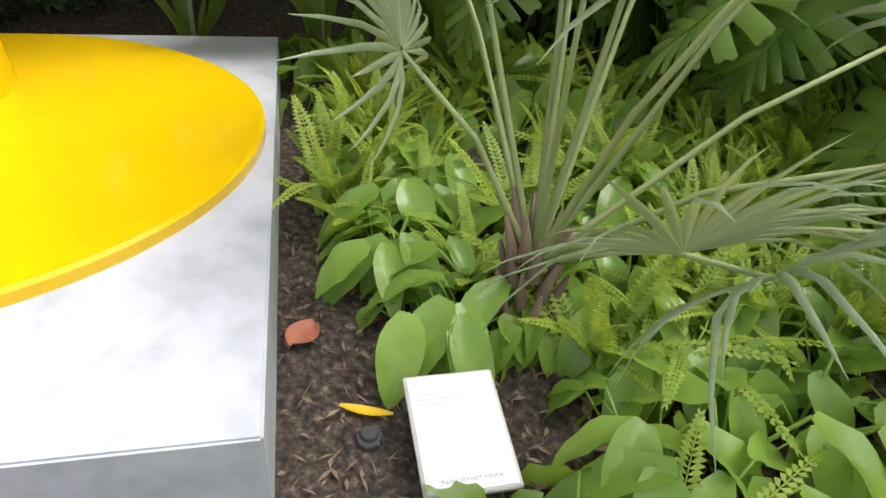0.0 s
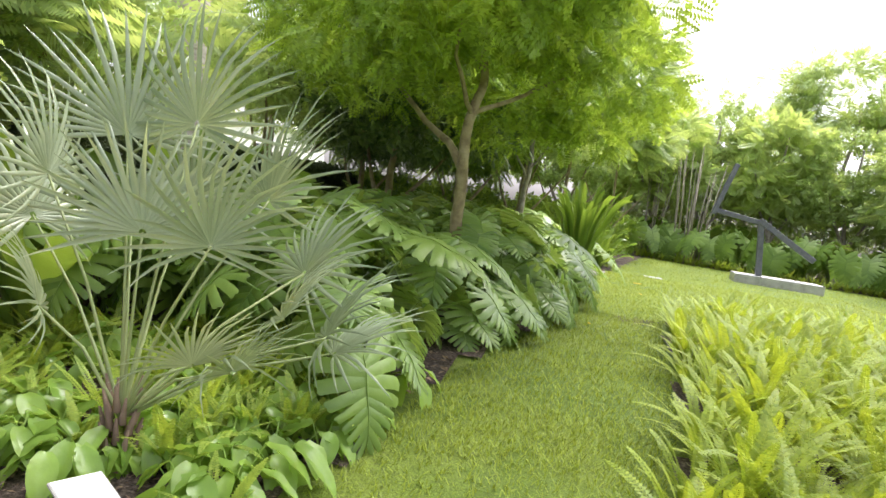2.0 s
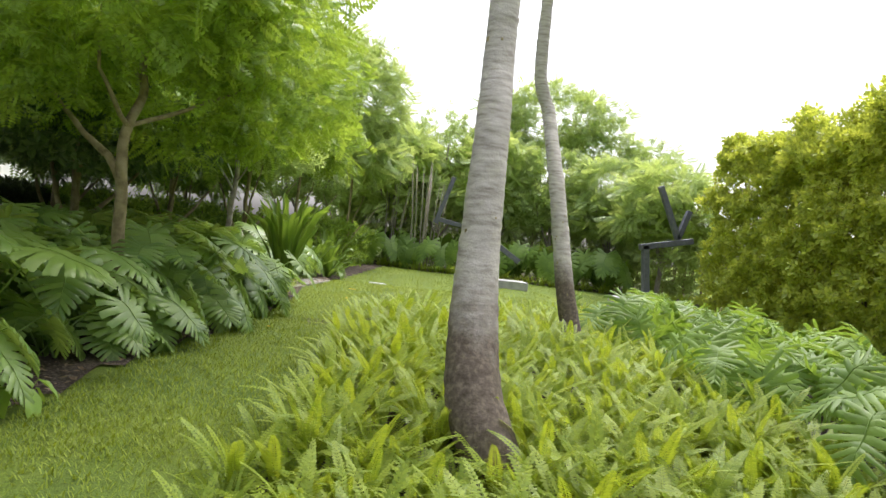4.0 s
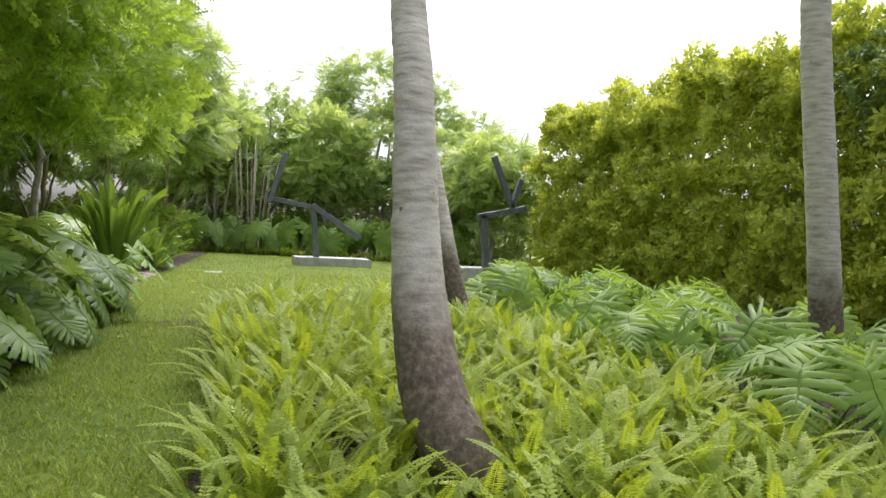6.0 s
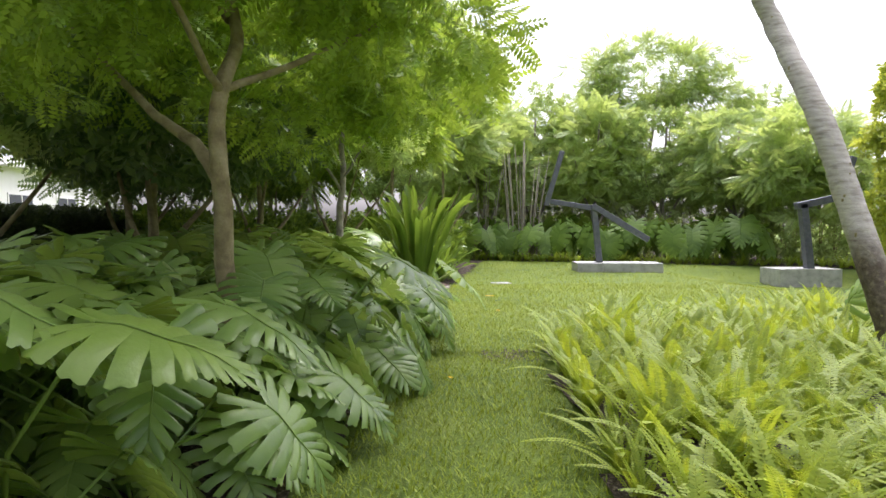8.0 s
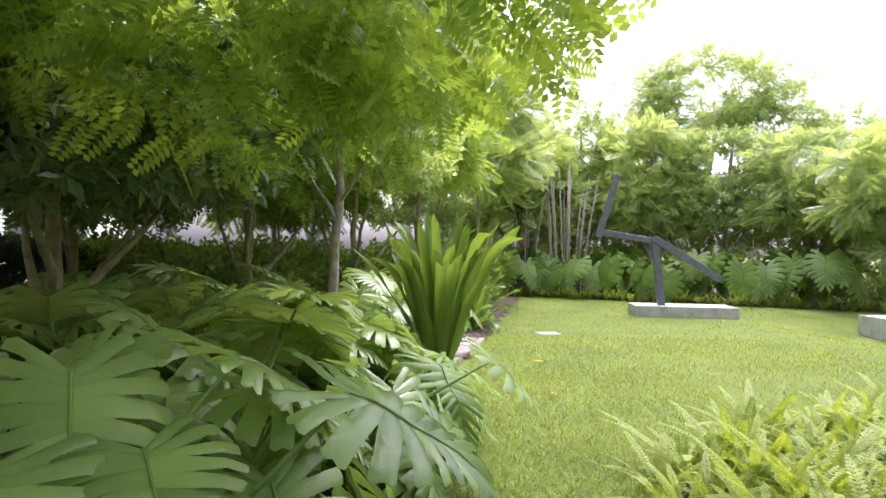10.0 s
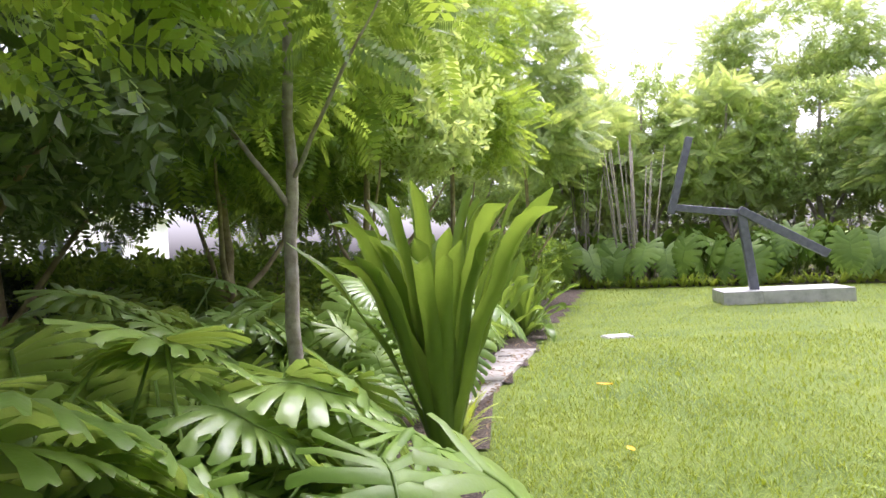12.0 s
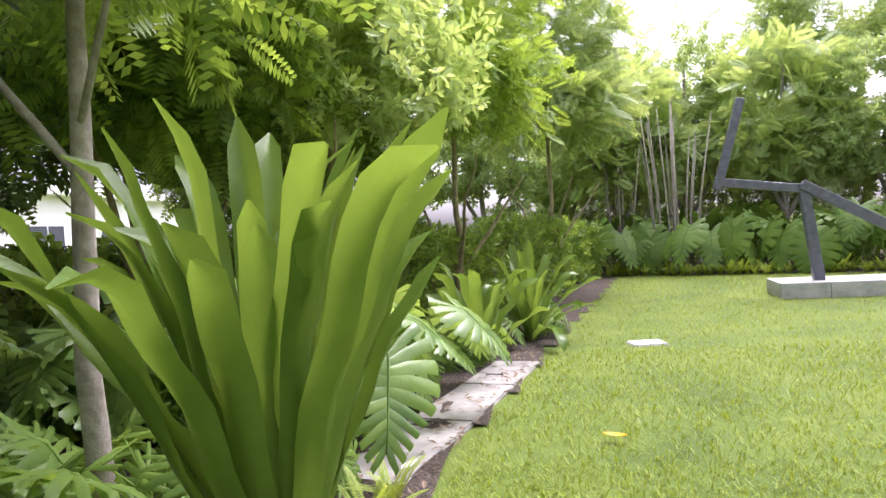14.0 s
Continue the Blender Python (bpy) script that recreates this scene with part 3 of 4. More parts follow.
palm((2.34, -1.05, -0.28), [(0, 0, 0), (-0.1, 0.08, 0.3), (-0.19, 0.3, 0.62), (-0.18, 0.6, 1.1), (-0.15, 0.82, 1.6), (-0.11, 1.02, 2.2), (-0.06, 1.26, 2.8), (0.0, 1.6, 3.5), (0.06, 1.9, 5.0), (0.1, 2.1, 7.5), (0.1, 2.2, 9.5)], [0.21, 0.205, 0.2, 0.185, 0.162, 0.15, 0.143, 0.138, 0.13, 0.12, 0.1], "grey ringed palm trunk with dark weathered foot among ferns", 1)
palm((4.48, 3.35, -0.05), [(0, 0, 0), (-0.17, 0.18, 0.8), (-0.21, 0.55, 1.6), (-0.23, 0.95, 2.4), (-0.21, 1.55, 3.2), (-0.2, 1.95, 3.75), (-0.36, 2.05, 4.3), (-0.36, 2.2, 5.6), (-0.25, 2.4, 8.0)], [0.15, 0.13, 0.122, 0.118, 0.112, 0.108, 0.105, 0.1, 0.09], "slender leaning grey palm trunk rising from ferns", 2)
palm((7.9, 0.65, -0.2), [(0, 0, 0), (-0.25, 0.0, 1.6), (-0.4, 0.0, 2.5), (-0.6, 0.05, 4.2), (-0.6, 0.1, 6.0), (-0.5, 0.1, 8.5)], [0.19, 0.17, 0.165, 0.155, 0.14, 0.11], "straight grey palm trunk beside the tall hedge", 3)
palm((-5.5, 3.5, -0.1), [(0, 0, 0), (0, 0, 2.0), (-0.05, 0, 3.0), (-0.1, 0, 4.5), (-0.05, 0, 7.5), (-0.05, 0, 9.0)], [0.22, 0.22, 0.28, 0.3, 0.24, 0.2], "thick smooth pale palm trunk behind the bed", 4)

# ---- sword ferns ----
FERNS = []
for k in range(8):
    s = Shape()
    r = random.Random(40 + k)
    count = 16
    for i in range(count):
        L = r.uniform(0.4, 0.72)
        f = fern_frond(L * 1.3, 0.06 * (0.8 + 0.4 * r.random()), 28, r.uniform(0.3, 1.05), r.uniform(0.2, 0.7))
        s.add(f.v, f.f, pose(r.uniform(-0.06, 0.06), r.uniform(-0.06, 0.06), 0, 0, r.uniform(-10, 10), i * 360 / count + r.uniform(-14, 14)))
    FERNS.append((s, s.mesh("fern", M_FERN, False), s.mesh("fern_green", M_FERN_DARK, False)))
FRONDS = []
for k in range(10):
    random.seed(900 + k)
    f = fern_frond(rnd(0.55, 0.98), rnd(0.048, 0.07), 28, rnd(0.3, 1.05), rnd(0.2, 0.72))
    FRONDS.append((f.mesh("frond", M_FERN, False), f.mesh("frond_green", M_FERN_DARK, False)))


def fern(x, y, scale, tone, r, label, group, count=16):
    e = thing("fern", pose(x, y, gz(x, y), 0, 0, r.uniform(0, 360)) @ Matrix.Scale(scale, 4), label, "fern", group)
    for i in range(count):
        part("frond", FRONDS[r.randrange(10)][tone], e, pose(r.uniform(-0.06, 0.06), r.uniform(-0.06, 0.06), 0, r.uniform(-8, 8), r.uniform(-10, 10), i * 360 / count + r.uniform(-14, 14)))
    return e


rf = random.Random(8)
spots = []
tries = 0
while len(spots) < 760 and tries < 40000:
    tries += 1
    x, y = rf.uniform(-0.4, 8.0), rf.uniform(-4.4, 7.3)
    near = 0.24 if y < 1 else 0.28
    if not in_fern_bed(x - 0.1, y) or x > 5.2 + 0.2 * max(0, y - 2) or (y < -2.6 and x < 1.3) or (x - 2.2) ** 2 + (y + 0.9) ** 2 < 0.1 or (x - 1.5) ** 2 + (y + 5.0) ** 2 < 1.2:
        continue
    if any((x - a) ** 2 + (y - c) ** 2 < near * near for a, c in spots):
        continue
    spots.append((x, y))
spots.sort(key=lambda p: (p[0] - 1.5) ** 2 * 1.5 + (p[1] - 0.0) ** 2)
for k, (x, y) in enumerate(spots[:290]):
    edge_in = min(1.0, 0.72 + 0.6 * (x - edge_x(RIGHT, y)))
    sc = edge_in * rf.uniform(0.62, 0.98)
    if edge_x(RIGHT, y) + 0.75 > x and k < 260:
        fern(x, y, sc, 0, rf, "bright yellow-green sword fern edging the walk", "sword ferns in the bed")
        continue
    solid("fern", FERNS[k % 8][1], pose(x, y, gz(x, y) + 0.0, 0, 0, rf.uniform(0, 360)) @ Matrix.Scale(sc, 4), "bright yellow-green sword fern in the bed", "fern", "sword ferns in the bed")
far = [[] for _ in range(8)]
for k, (x, y) in enumerate(spots[290:]):
    far[k % 8].append(np.array(pose(x, y, gz(x, y), 0, 0, rf.uniform(0, 360)) @ Matrix.Scale(rf.uniform(0.6, 0.92), 4)))
for k, ms in enumerate(far):
    if ms:
        solid("fern_carpet", raw_mesh("fern_carpet", FERNS[k][0].v, FERNS[k][0].f, ms, M_FERN, False), Matrix(), "carpet of bright sword ferns", "fern", kind="stuff")

# ---- split-leaved plants ----
MONS = []
for k in range(8):
    random.seed(60 + k)
    s = monstera_leaf(rnd(0.5, 0.62), rnd(0.5, 0.6), rnd(0.42, 0.62) if k < 4 else rnd(0.85, 1.1), 10, rnd(0.34, 0.46), rnd(0.26, 0.36), rnd(0.5, 0.9), rnd(-42, -4), 0.006)
    MONS.append((s.mesh("leaf", M_MONSTERA), s.mesh("leaf_young", M_MONSTERA_NEW)))
PHIL = []
for k in range(5):
    random.seed(80 + k)
    s = monstera_leaf(rnd(0.6, 0.75), rnd(0.5, 0.62), rnd(0.6, 0.8), 11, 0.16, 0.56, rnd(0.6, 1.0), rnd(-52, -15), 0.014)
    PHIL.append(s.mesh("leaf", M_PHILO))


def split_plant(name, x, y, leaves, scale, meshes, seed, label, group, young=0.0, z=0.0, face=None):
    r = random.Random(seed)
    e = thing(name, pose(x, y, gz(x, y) + z), label, "plant", group)
    for i in range(leaves):
        me = r.choice(meshes)
        lab = ""
        if isinstance(me, tuple):
            is_new = r.random() < young
            me = me[1 if is_new else 0]
            lab = "young yellow-green leaf" if is_new else ""
        a = i * 137.5 + r.uniform(-25, 25) if face is None else face + r.uniform(-85, 85)
        part("leaf", me, e, pose(r.uniform(-0.1, 0.1), r.uniform(-0.1, 0.1), 0, r.uniform(-28, 8), r.uniform(-12, 12), a) @ Matrix.Scale(scale * r.uniform(0.75, 1.15), 4), lab)
    return e


rm = random.Random(12)
spots = []
tries = 0
while len(spots) < 135 and tries < 20000:
    tries += 1
    y = rm.uniform(-0.9, 10.5)
    x = edge_x(LEFT, y) - 0.42 - abs(rm.gauss(0, 1.15))
    if x < -4.2 or (y < -0.5 and x < -2.2) or (x > -2.4 and 5.6 < y < 9.2) or (y < 0.0 and x < -1.7):
        continue
    if (x + 0.05) ** 2 + (y - 7.0) ** 2 < 0.2 or (x + 1.28) ** 2 + (y - 2.4) ** 2 < 0.09 or (y > 8.2 and x > edge_x(LEFT, y) - 0.8):
        continue
    if any((x - a) ** 2 + (y - c) ** 2 < 0.38 ** 2 for a, c in spots):
        continue
    spots.append((x, y))
for k, (x, y) in enumerate(spots):
    near_edge = edge_x(LEFT, y) - x
    split_plant("monstera", x, y, 7, 0.88 + 0.22 * min(1.0, near_edge), MONS[:4] if near_edge < 0.55 else MONS[2:], 300 + k, "monstera with broad dark green split leaves", "monstera bed", 0.15, face=-70 if near_edge < 0.6 else None)
for k, (x, y) in enumerate([(5.0, 1.6), (5.6, 0.6), (4.9, 3.2), (5.9, 2.3), (5.6, 4.2), (6.6, 3.2), (6.8, 1.7), (6.3, 5.2), (7.4, 4.3), (7.6, 2.7), (4.7, 0.2), (5.7, -0.6), (7.2, 5.9), (8.2, 5.2), (8.4, 3.6), (8.0, 6.8), (6.6, -1.0), (7.6, 0.6), (5.0, -1.4)]):
    x, y = 0.4 + 1.14 * (x - 0.4), -4.6 + 1.14 * (y + 4.6)
    split_plant("philodendron", x, y, 11, 1.1, PHIL, 500 + k, "philodendron with deeply cut glossy green leaves", "philodendrons by the hedge")
for k, (x, y) in enumerate([(-0.75, 7.9), (-0.9, 6.9), (-0.55, 6.2), (-0.3, 5.4), (-0.75, 5.7), (-1.3, 6.1), (-1.0, 5.2), (-1.7, 6.6), (-1.5, 5.5), (-2.0, 7.4), (-0.6, 8.7), (-0.55, 9.7), (-0.35, 11.0), (0.0, 12.4), (0.1, 13.4), (-0.5, 10.5), (-1.2, 9.0), (-1.5, 7.2), (0.8, 14.6), (-2.5, 6.3), (-2.3, 8.3), (-1.9, 5.9), (-0.45, 4.9)]):
    split_plant("philodendron", x, y, 13, 1.08 if y < 7.5 else 0.82, PHIL, 560 + k, "philodendron with deeply cut green leaves beside the walk", "philodendrons by the walk")

random.seed(97)
YELLOWED = [oval_leaf(0.34, 0.13, 0.42, -80, 0.012).mesh("leaf", M_YELLOW_LEAF)]
split_plant("philodendron", -0.42, 6.05, 2, 1.0, YELLOWED, 640, "dying philodendron with drooping yellowed leaves", "philodendrons by the walk", face=-60)

# ---- strap-leaved lilies ----


def lily(x, y, leaves, length, width, seed, label, arch=0.35):
    r = random.Random(seed)
    e = thing("crinum_lily", pose(x, y, gz(x, y)), label, "plant", "strap-leaved lilies")
    for i in range(leaves):
        q = i / leaves
        s = strap_leaf(length * r.uniform(0.82, 1.1), width * r.uniform(0.85, 1.15), 0.03 + arch * q ** 1.5 + r.uniform(-0.04, 0.06), r.uniform(0.05, 0.45) + arch * 0.9 * q, r.choice((0.2, 1.1, 1.9)) * r.uniform(0.6, 1.2), r.uniform(-0.7, 0.7))
        part("leaf", s.mesh("leaf", M_CRINUM), e, pose(0, 0, 0, 0, 0, i * 137.5 + r.uniform(-15, 15)))


lily(0.14, 7.1, 44, 1.85, 0.108, 1, "tall lily with broad upright bright green strap leaves", 0.23)
lily(0.85, 14.0, 26, 1.3, 0.12, 2, "arching bright green strap-leaved lily by the lawn", 0.9)
lily(0.3, 12.2, 16, 1.2, 0.13, 3, "upright green strap-leaved lily in the bed", 0.6)

lily(-3.7, -0.7, 10, 1.5, 0.26, 4, "broad paddle-leaved plant with yellowing leaves", 0.7)
lily(-3.3, 0.6, 9, 1.7, 0.25, 6, "tall paddle-leaved plant behind the fan palm", 0.6)

M_HELICONIA = plain_mat("red_bract", [(0.3, (0.42, 0.02, 0.015)), (0.7, (0.6, 0.05, 0.03))], 12, 0.4)


def heliconia(x, y, height, seed, label):
    """Stems with paddle leaves and a hanging string of red bracts."""
    r = random.Random(seed)
    e = thing("heliconia", pose(x, y, gz(x, y)), label, "plant", "heliconias by the hedge")
    for i in range(4):
        a = i * 100 + r.uniform(-20, 20)
        leaf = strap_leaf(height * r.uniform(0.6, 0.85), 0.12, 0.1 + 0.16 * i, 0.6, 0.6, r.uniform(-0.5, 0.5))
        part("leaf", leaf.mesh("leaf", (M_CRINUM, M_MONSTERA_NEW, M_CRINUM, M_MONSTERA_NEW)[(i + seed) % 4]), e, pose(0, 0, 0, 0, 0, a))
    stem = Shape()
    stem.tube([(0, 0, 0), (0.03, 0, height * 0.6), (0.1, -0.02, height), (0.2, -0.05, height * 0.97)], [0.016, 0.013, 0.01, 0.008], 6)
    part("stem", stem.mesh("stem", M_STALK), e)
    for k in range(6):
        b_ = Shape()
        d = 1 if k % 2 else -1
        z0 = height * 0.97 - 0.055 * k
        b_.tube([(0.2, -0.05, z0), (0.2 + 0.03 * d, -0.05, z0 + 0.005), (0.2 + 0.075 * d, -0.05, z0 - 0.03), (0.2 + 0.11 * d, -0.05, z0 - 0.085)], [0.012, 0.03, 0.02, 0.002], 6)
        part("bract", b_.mesh("bract", M_HELICONIA), e, label="red hanging flower bract")


heliconia(-4.9, -1.6, 1.75, 1, "tall heliconia with red hanging bracts before the hedge")
heliconia(-4.4, -1.05, 1.5, 2, "tall heliconia with red hanging bracts before the hedge")
heliconia(-5.2, -0.6, 1.9, 3, "tall heliconia with red hanging bracts before the hedge")

# ---- stones ----
for k, (x, y, w, d_, a) in enumerate([(0.1, 9.3, 0.52, 1.24, -13), (0.36, 10.52, 0.52, 1.22, -12), (0.6, 11.72, 0.52, 1.2, -11)]):
    solid("paving_slab", block_mesh("paving_slab", w, d_, 0.07, M_STONE, 0.012), pose(x, y, gz(x, y) - 0.04, math.degrees(math.atan2(gz(x, y + 0.6) - gz(x, y - 0.6), 1.2)), 0, a), "weathered grey stone slab along the bed edge", "paving slab", "slabs along the bed")
for x, y in ((0.14, 9.8), (0.52, 11.5)):
    s = Shape()
    s.tube([(-0.09, 0, 0), (-0.09, 0, 0.022), (0.09, 0, 0.022), (0.09, 0, 0)], [0.006] * 4, 6)
    solid("lifting_handle", s.mesh("lifting_handle", M_BLACK), pose(x, y, gz(x, y) + 0.026, 0, 0, -12), "thin dark metal lifting handle on the stone slab", "handle", "slab handles")
solid("lawn_slab", block_mesh("lawn_slab", 0.44, 0.36, 0.04, M_CONCRETE, 0.015), pose(2.28, 13.4, gz(2.28, 13.4) - 0.015, 0, 0, 12), "pale flat concrete slab set in the lawn", "slab")

# ---- fan palm and ground plants by the plinth ----


def fan_frond(hub, radius, blades, spread, seed, up):
    """A frond from the palm's heart to its hub; the fan opens along the stalk and faces up."""
    random.seed(seed)
    s = Shape()
    hub = Vector(hub)
    d = hub.normalized()
    stalk = Shape()
    stalk.tube([(0, 0, 0), hub * 0.5 + Vector((0, 0, 0.08)), hub], [0.012, 0.008, 0.006], 5)
    lead = (d + Vector((0, 0, up))).normalized()
    side = lead.cross(Vector((0, 0, 1)))
    side = side.normalized() if side.length > 0.05 else Vector((1, 0, 0))
    nrm = side.cross(lead).normalized()
    turn = Matrix((side, lead, nrm)).transposed()
    w = radians(spread) / blades
    for i in range(blades):
        a = -radians(spread) / 2 + w * (i + 0.5)
        r = radius * (0.74 + 0.26 * math.cos(a * 0.6)) * rnd(0.9, 1.06)
        sag = rnd(0.05, 0.3) * (1.0 + (0.9 if random.random() < 0.2 else 0))
        rows = []
        for q, half in ((0.03, 0.5), (0.2, 0.5), (0.34, 0.46), (0.6, 0.36), (0.85, 0.2), (1.0, 0.02)):
            dd = r * q
            hw = math.tan(w * 0.5) * (dd if q < 0.35 else r * 0.34) * 2 * half
            c = Vector((math.sin(a) * dd, math.cos(a) * dd, 0.1 * dd - sag * r * max(0, q - 0.35) ** 2 * 2.4))
            sd = Vector((math.cos(a), -math.sin(a), 0))
            rows.append([hub + turn @ (c - sd * hw), hub + turn @ (c + Vector((0, 0, hw * 0.7))), hub + turn @ (c + sd * hw)])
        s.grid(rows)
    return s, stalk


def fan_palm(x, y, hubs, seed):
    r = random.Random(seed)
    e = thing("fan_palm", pose(x, y, gz(x, y)), "low fan palm with silver-green pleated fronds", "palm")
    s = Shape()
    for k in range(26):
        a, q = k * 2.4, k / 26
        p = Vector((math.cos(a) * 0.07 * (1 - q * 0.3), math.sin(a) * 0.07 * (1 - q * 0.3), 0.02 + 0.32 * q))
        s.tube([p, p + Vector((math.cos(a) * 0.04, math.sin(a) * 0.04, 0.14))], [0.022, 0.006], 5)
    part("stem", s.mesh("stem", M_BROWN), e, label="short brown fibrous stem")
    for k, (hx, hy, hz, rad, up) in enumerate(hubs):
        f, stalk = fan_frond((hx, hy, hz), rad * 1.12, 24, r.uniform(190, 270), seed * 50 + k, up + 0.35)
        blade = part("frond", f.mesh("frond", M_FAN), e, pose(0, 0, 0.25))
        part("stalk", stalk.mesh("stalk", M_STALK), blade, label="yellow-green stalk")


HUBS = [(0.62, -0.12, 0.38, 0.4, 0.1), (0.5, -0.2, 0.95, 0.5, 0.7), (0.1, -0.12, 0.95, 0.5, 1.0), (0.88, 0.35, 0.5, 0.5, 0.6), (-0.2, 0.2, 0.95, 0.5, 0.9), (0.75, 0.1, 0.62, 0.45, 0.3), (0.5, -0.25, 0.42, 0.4, 0.1), (-0.45, -0.1, 1.15, 0.5, 0.7), (-0.35, 0.3, 1.4, 0.62, 1.0), (0.4, 0.5, 1.15, 0.6, 0.6), (-0.8, 0.2, 0.9, 0.55, 0.4), (-0.3, -0.25, 0.55, 0.4, 0.2), (0.55, 0.75, 0.75, 0.55, 0.3), (-0.2, 0.7, 1.1, 0.55, 0.7), (0.05, 0.3, 1.5, 0.6, 1.2), (0.9, 0.45, 0.4, 0.5, -0.1)]
fan_palm(FAN_PALM[0], FAN_PALM[1], HUBS, 3)

ARUM = []
for k in range(5):
    random.seed(100 + k)
    ARUM.append(oval_leaf(rnd(0.2, 0.3), rnd(0.085, 0.13), rnd(0.12, 0.24), rnd(-55, -15), 0.006).mesh("leaf", M_ARUM))
ra = random.Random(5)


def in_corner(x, y):
    """The planted corner between the plinth and the grass."""
    if x > edge_x(LEFT, y) - 0.12:
        return False
    d = Vector((x, y)) - PA
    return not (-0.1 < d.dot(PU) < PLINTH_LEN + 0.1 and -0.14 < d.dot(PV) < 2.4)


count = tries = 0
while count < 120 and tries < 5000:
    tries += 1
    x, y = ra.uniform(CORNER[0], CORNER[1]), ra.uniform(CORNER[2], CORNER[3])
    if not in_corner(x, y) or (Vector((x, y)) - Vector(PLAQUE[:2])).length < 0.36 or (Vector((x, y)) - Vector(RED_LEAF)).length < 0.2:
        continue
    count += 1
    e = thing("arum", pose(x, y, gz(x, y)), "low plant with glossy oval green leaves", "plant", "ground plants by the plinth")
    for i in range(8):
        part("leaf", ARUM[ra.randrange(5)], e, pose(ra.uniform(-0.04, 0.04), ra.uniform(-0.04, 0.04), 0, ra.uniform(-30, 5), ra.uniform(-15, 15), i * 137 + ra.uniform(-20, 20)) @ Matrix.Scale(ra.uniform(0.7, 1.2), 4))
count = tries = 0
while count < 62 and tries < 5000:
    tries += 1
    x, y = ra.uniform(CORNER[0], CORNER[1]), ra.uniform(CORNER[2], CORNER[3])
    if not in_corner(x, y) or (Vector((x, y)) - Vector(PLAQUE[:2])).length < 0.42:
        continue
    count += 1
    fern(x, y, ra.uniform(0.42, 0.68), 1, ra, "green sword fern beside the plinth", "sword ferns by the plinth", 14)


for k in range(7):
    y = 5.9 + 0.42 * k
    fern(edge_x(LEFT, y) - 0.22, y, 0.5, 1, ra, "small green sword fern at the lawn's edge", "sword ferns by the lawn", 12)


def flat_leaf(name, x, y, material, length, width, a, label, z=0.03):
    s = Shape()
    rows = []
    for i in range(9):
        q = i / 8
        hw = width * 0.5 * math.sin(math.pi * (0.04 + 0.92 * q)) ** 0.7
        rows.append([(k * hw, length * (q - 0.5), 0.006 + 0.02 * (q - 0.5) ** 2 + 0.015 * k * k * width / 0.1) for k in (-1, -0.5, 0, 0.5, 1)])
    s.grid(rows)
    solid(name, s.mesh(name, material), pose(x, y, gz(x, y) + z, 0, 0, a), label, "leaf", "fallen leaves")


flat_leaf("fallen_leaf", *RED_LEAF, M_RED_LEAF, 0.115, 0.095, 20, "round red fallen leaf on the soil")
flat_leaf("fallen_leaf", *YEL_LEAF, M_YELLOW_LEAF, 0.14, 0.03, -50, "narrow yellow fallen leaf on the soil")
flat_leaf("fallen_leaf", 1.48, 9.4, M_YELLOW_LEAF, 0.16, 0.07, 70, "yellow fallen leaf lying on the lawn", 0.045)
flat_leaf("fallen_leaf", 1.35, 7.4, M_YELLOW_LEAF, 0.1, 0.05, 10, "small yellow fallen leaf on the lawn", 0.045)
flat_leaf("fallen_leaf", 0.35, 3.2, M_YELLOW_LEAF, 0.06, 0.03, 30, "small yellow fallen leaf on the grass walk", 0.045)
flat_leaf("fallen_leaf", 0.2, 8.9, M_PLAQUE, 0.16, 0.07, -25, "pale bleached leaf on the stone slab", 0.035)
rl = random.Random(77)
litter = []
while len(litter) < 900:
    y = rl.uniform(-3.4, 13)
    x = edge_x(LEFT, y) - abs(rl.gauss(0, 0.35)) if rl.random() < 0.7 else edge_x(LEFT, y) - rl.uniform(0, 3)
    if left_bed(x, y):
        litter.append(np.array(pose(x, y, gz(x, y) + 0.045, rl.uniform(-25, 25), rl.uniform(-25, 25), rl.uniform(0, 360)) @ Matrix.Scale(rl.uniform(0.4, 1.2), 4)))
while len(litter) < 1700:
    x, y = rl.uniform(-2.9, -1.2), rl.uniform(-2.9, -1.7)
    if left_bed(x, y):
        litter.append(np.array(pose(x, y, gz(x, y) + 0.04, rl.uniform(-30, 30), rl.uniform(-30, 30), rl.uniform(0, 360)) @ Matrix.Diagonal((rl.uniform(0.1, 0.5), rl.uniform(0.2, 0.7), 0.5, 1))))
solid("leaf_litter", raw_mesh("leaf_litter", [(0, -0.04, 0), (0.016, 0, 0.006), (0, 0.045, 0), (-0.016, 0, 0.006)], [(0, 1, 2, 3)], litter, M_BROWN, False), Matrix(), "brown dead leaves scattered on the soil", "leaf litter", kind="stuff")


def sprinkler(x, y):
    e = thing("sprinkler", pose(x, y, gz(x, y) + 0.02), "black round pop-up sprinkler head in the soil", "sprinkler")
    for nm, r0, z0, z1 in (("collar", 0.034, -0.02, 0.022), ("cap", 0.022, 0.022, 0.034)):
        s = Shape()
        s.tube([(0, 0, z0), (0, 0, z1 - 0.004), (0, 0, z1)], [r0, r0, r0 * 0.9], 18)
        part(nm, s.mesh(nm, M_BLACK, False), e)


sprinkler(*SPRINKLER)

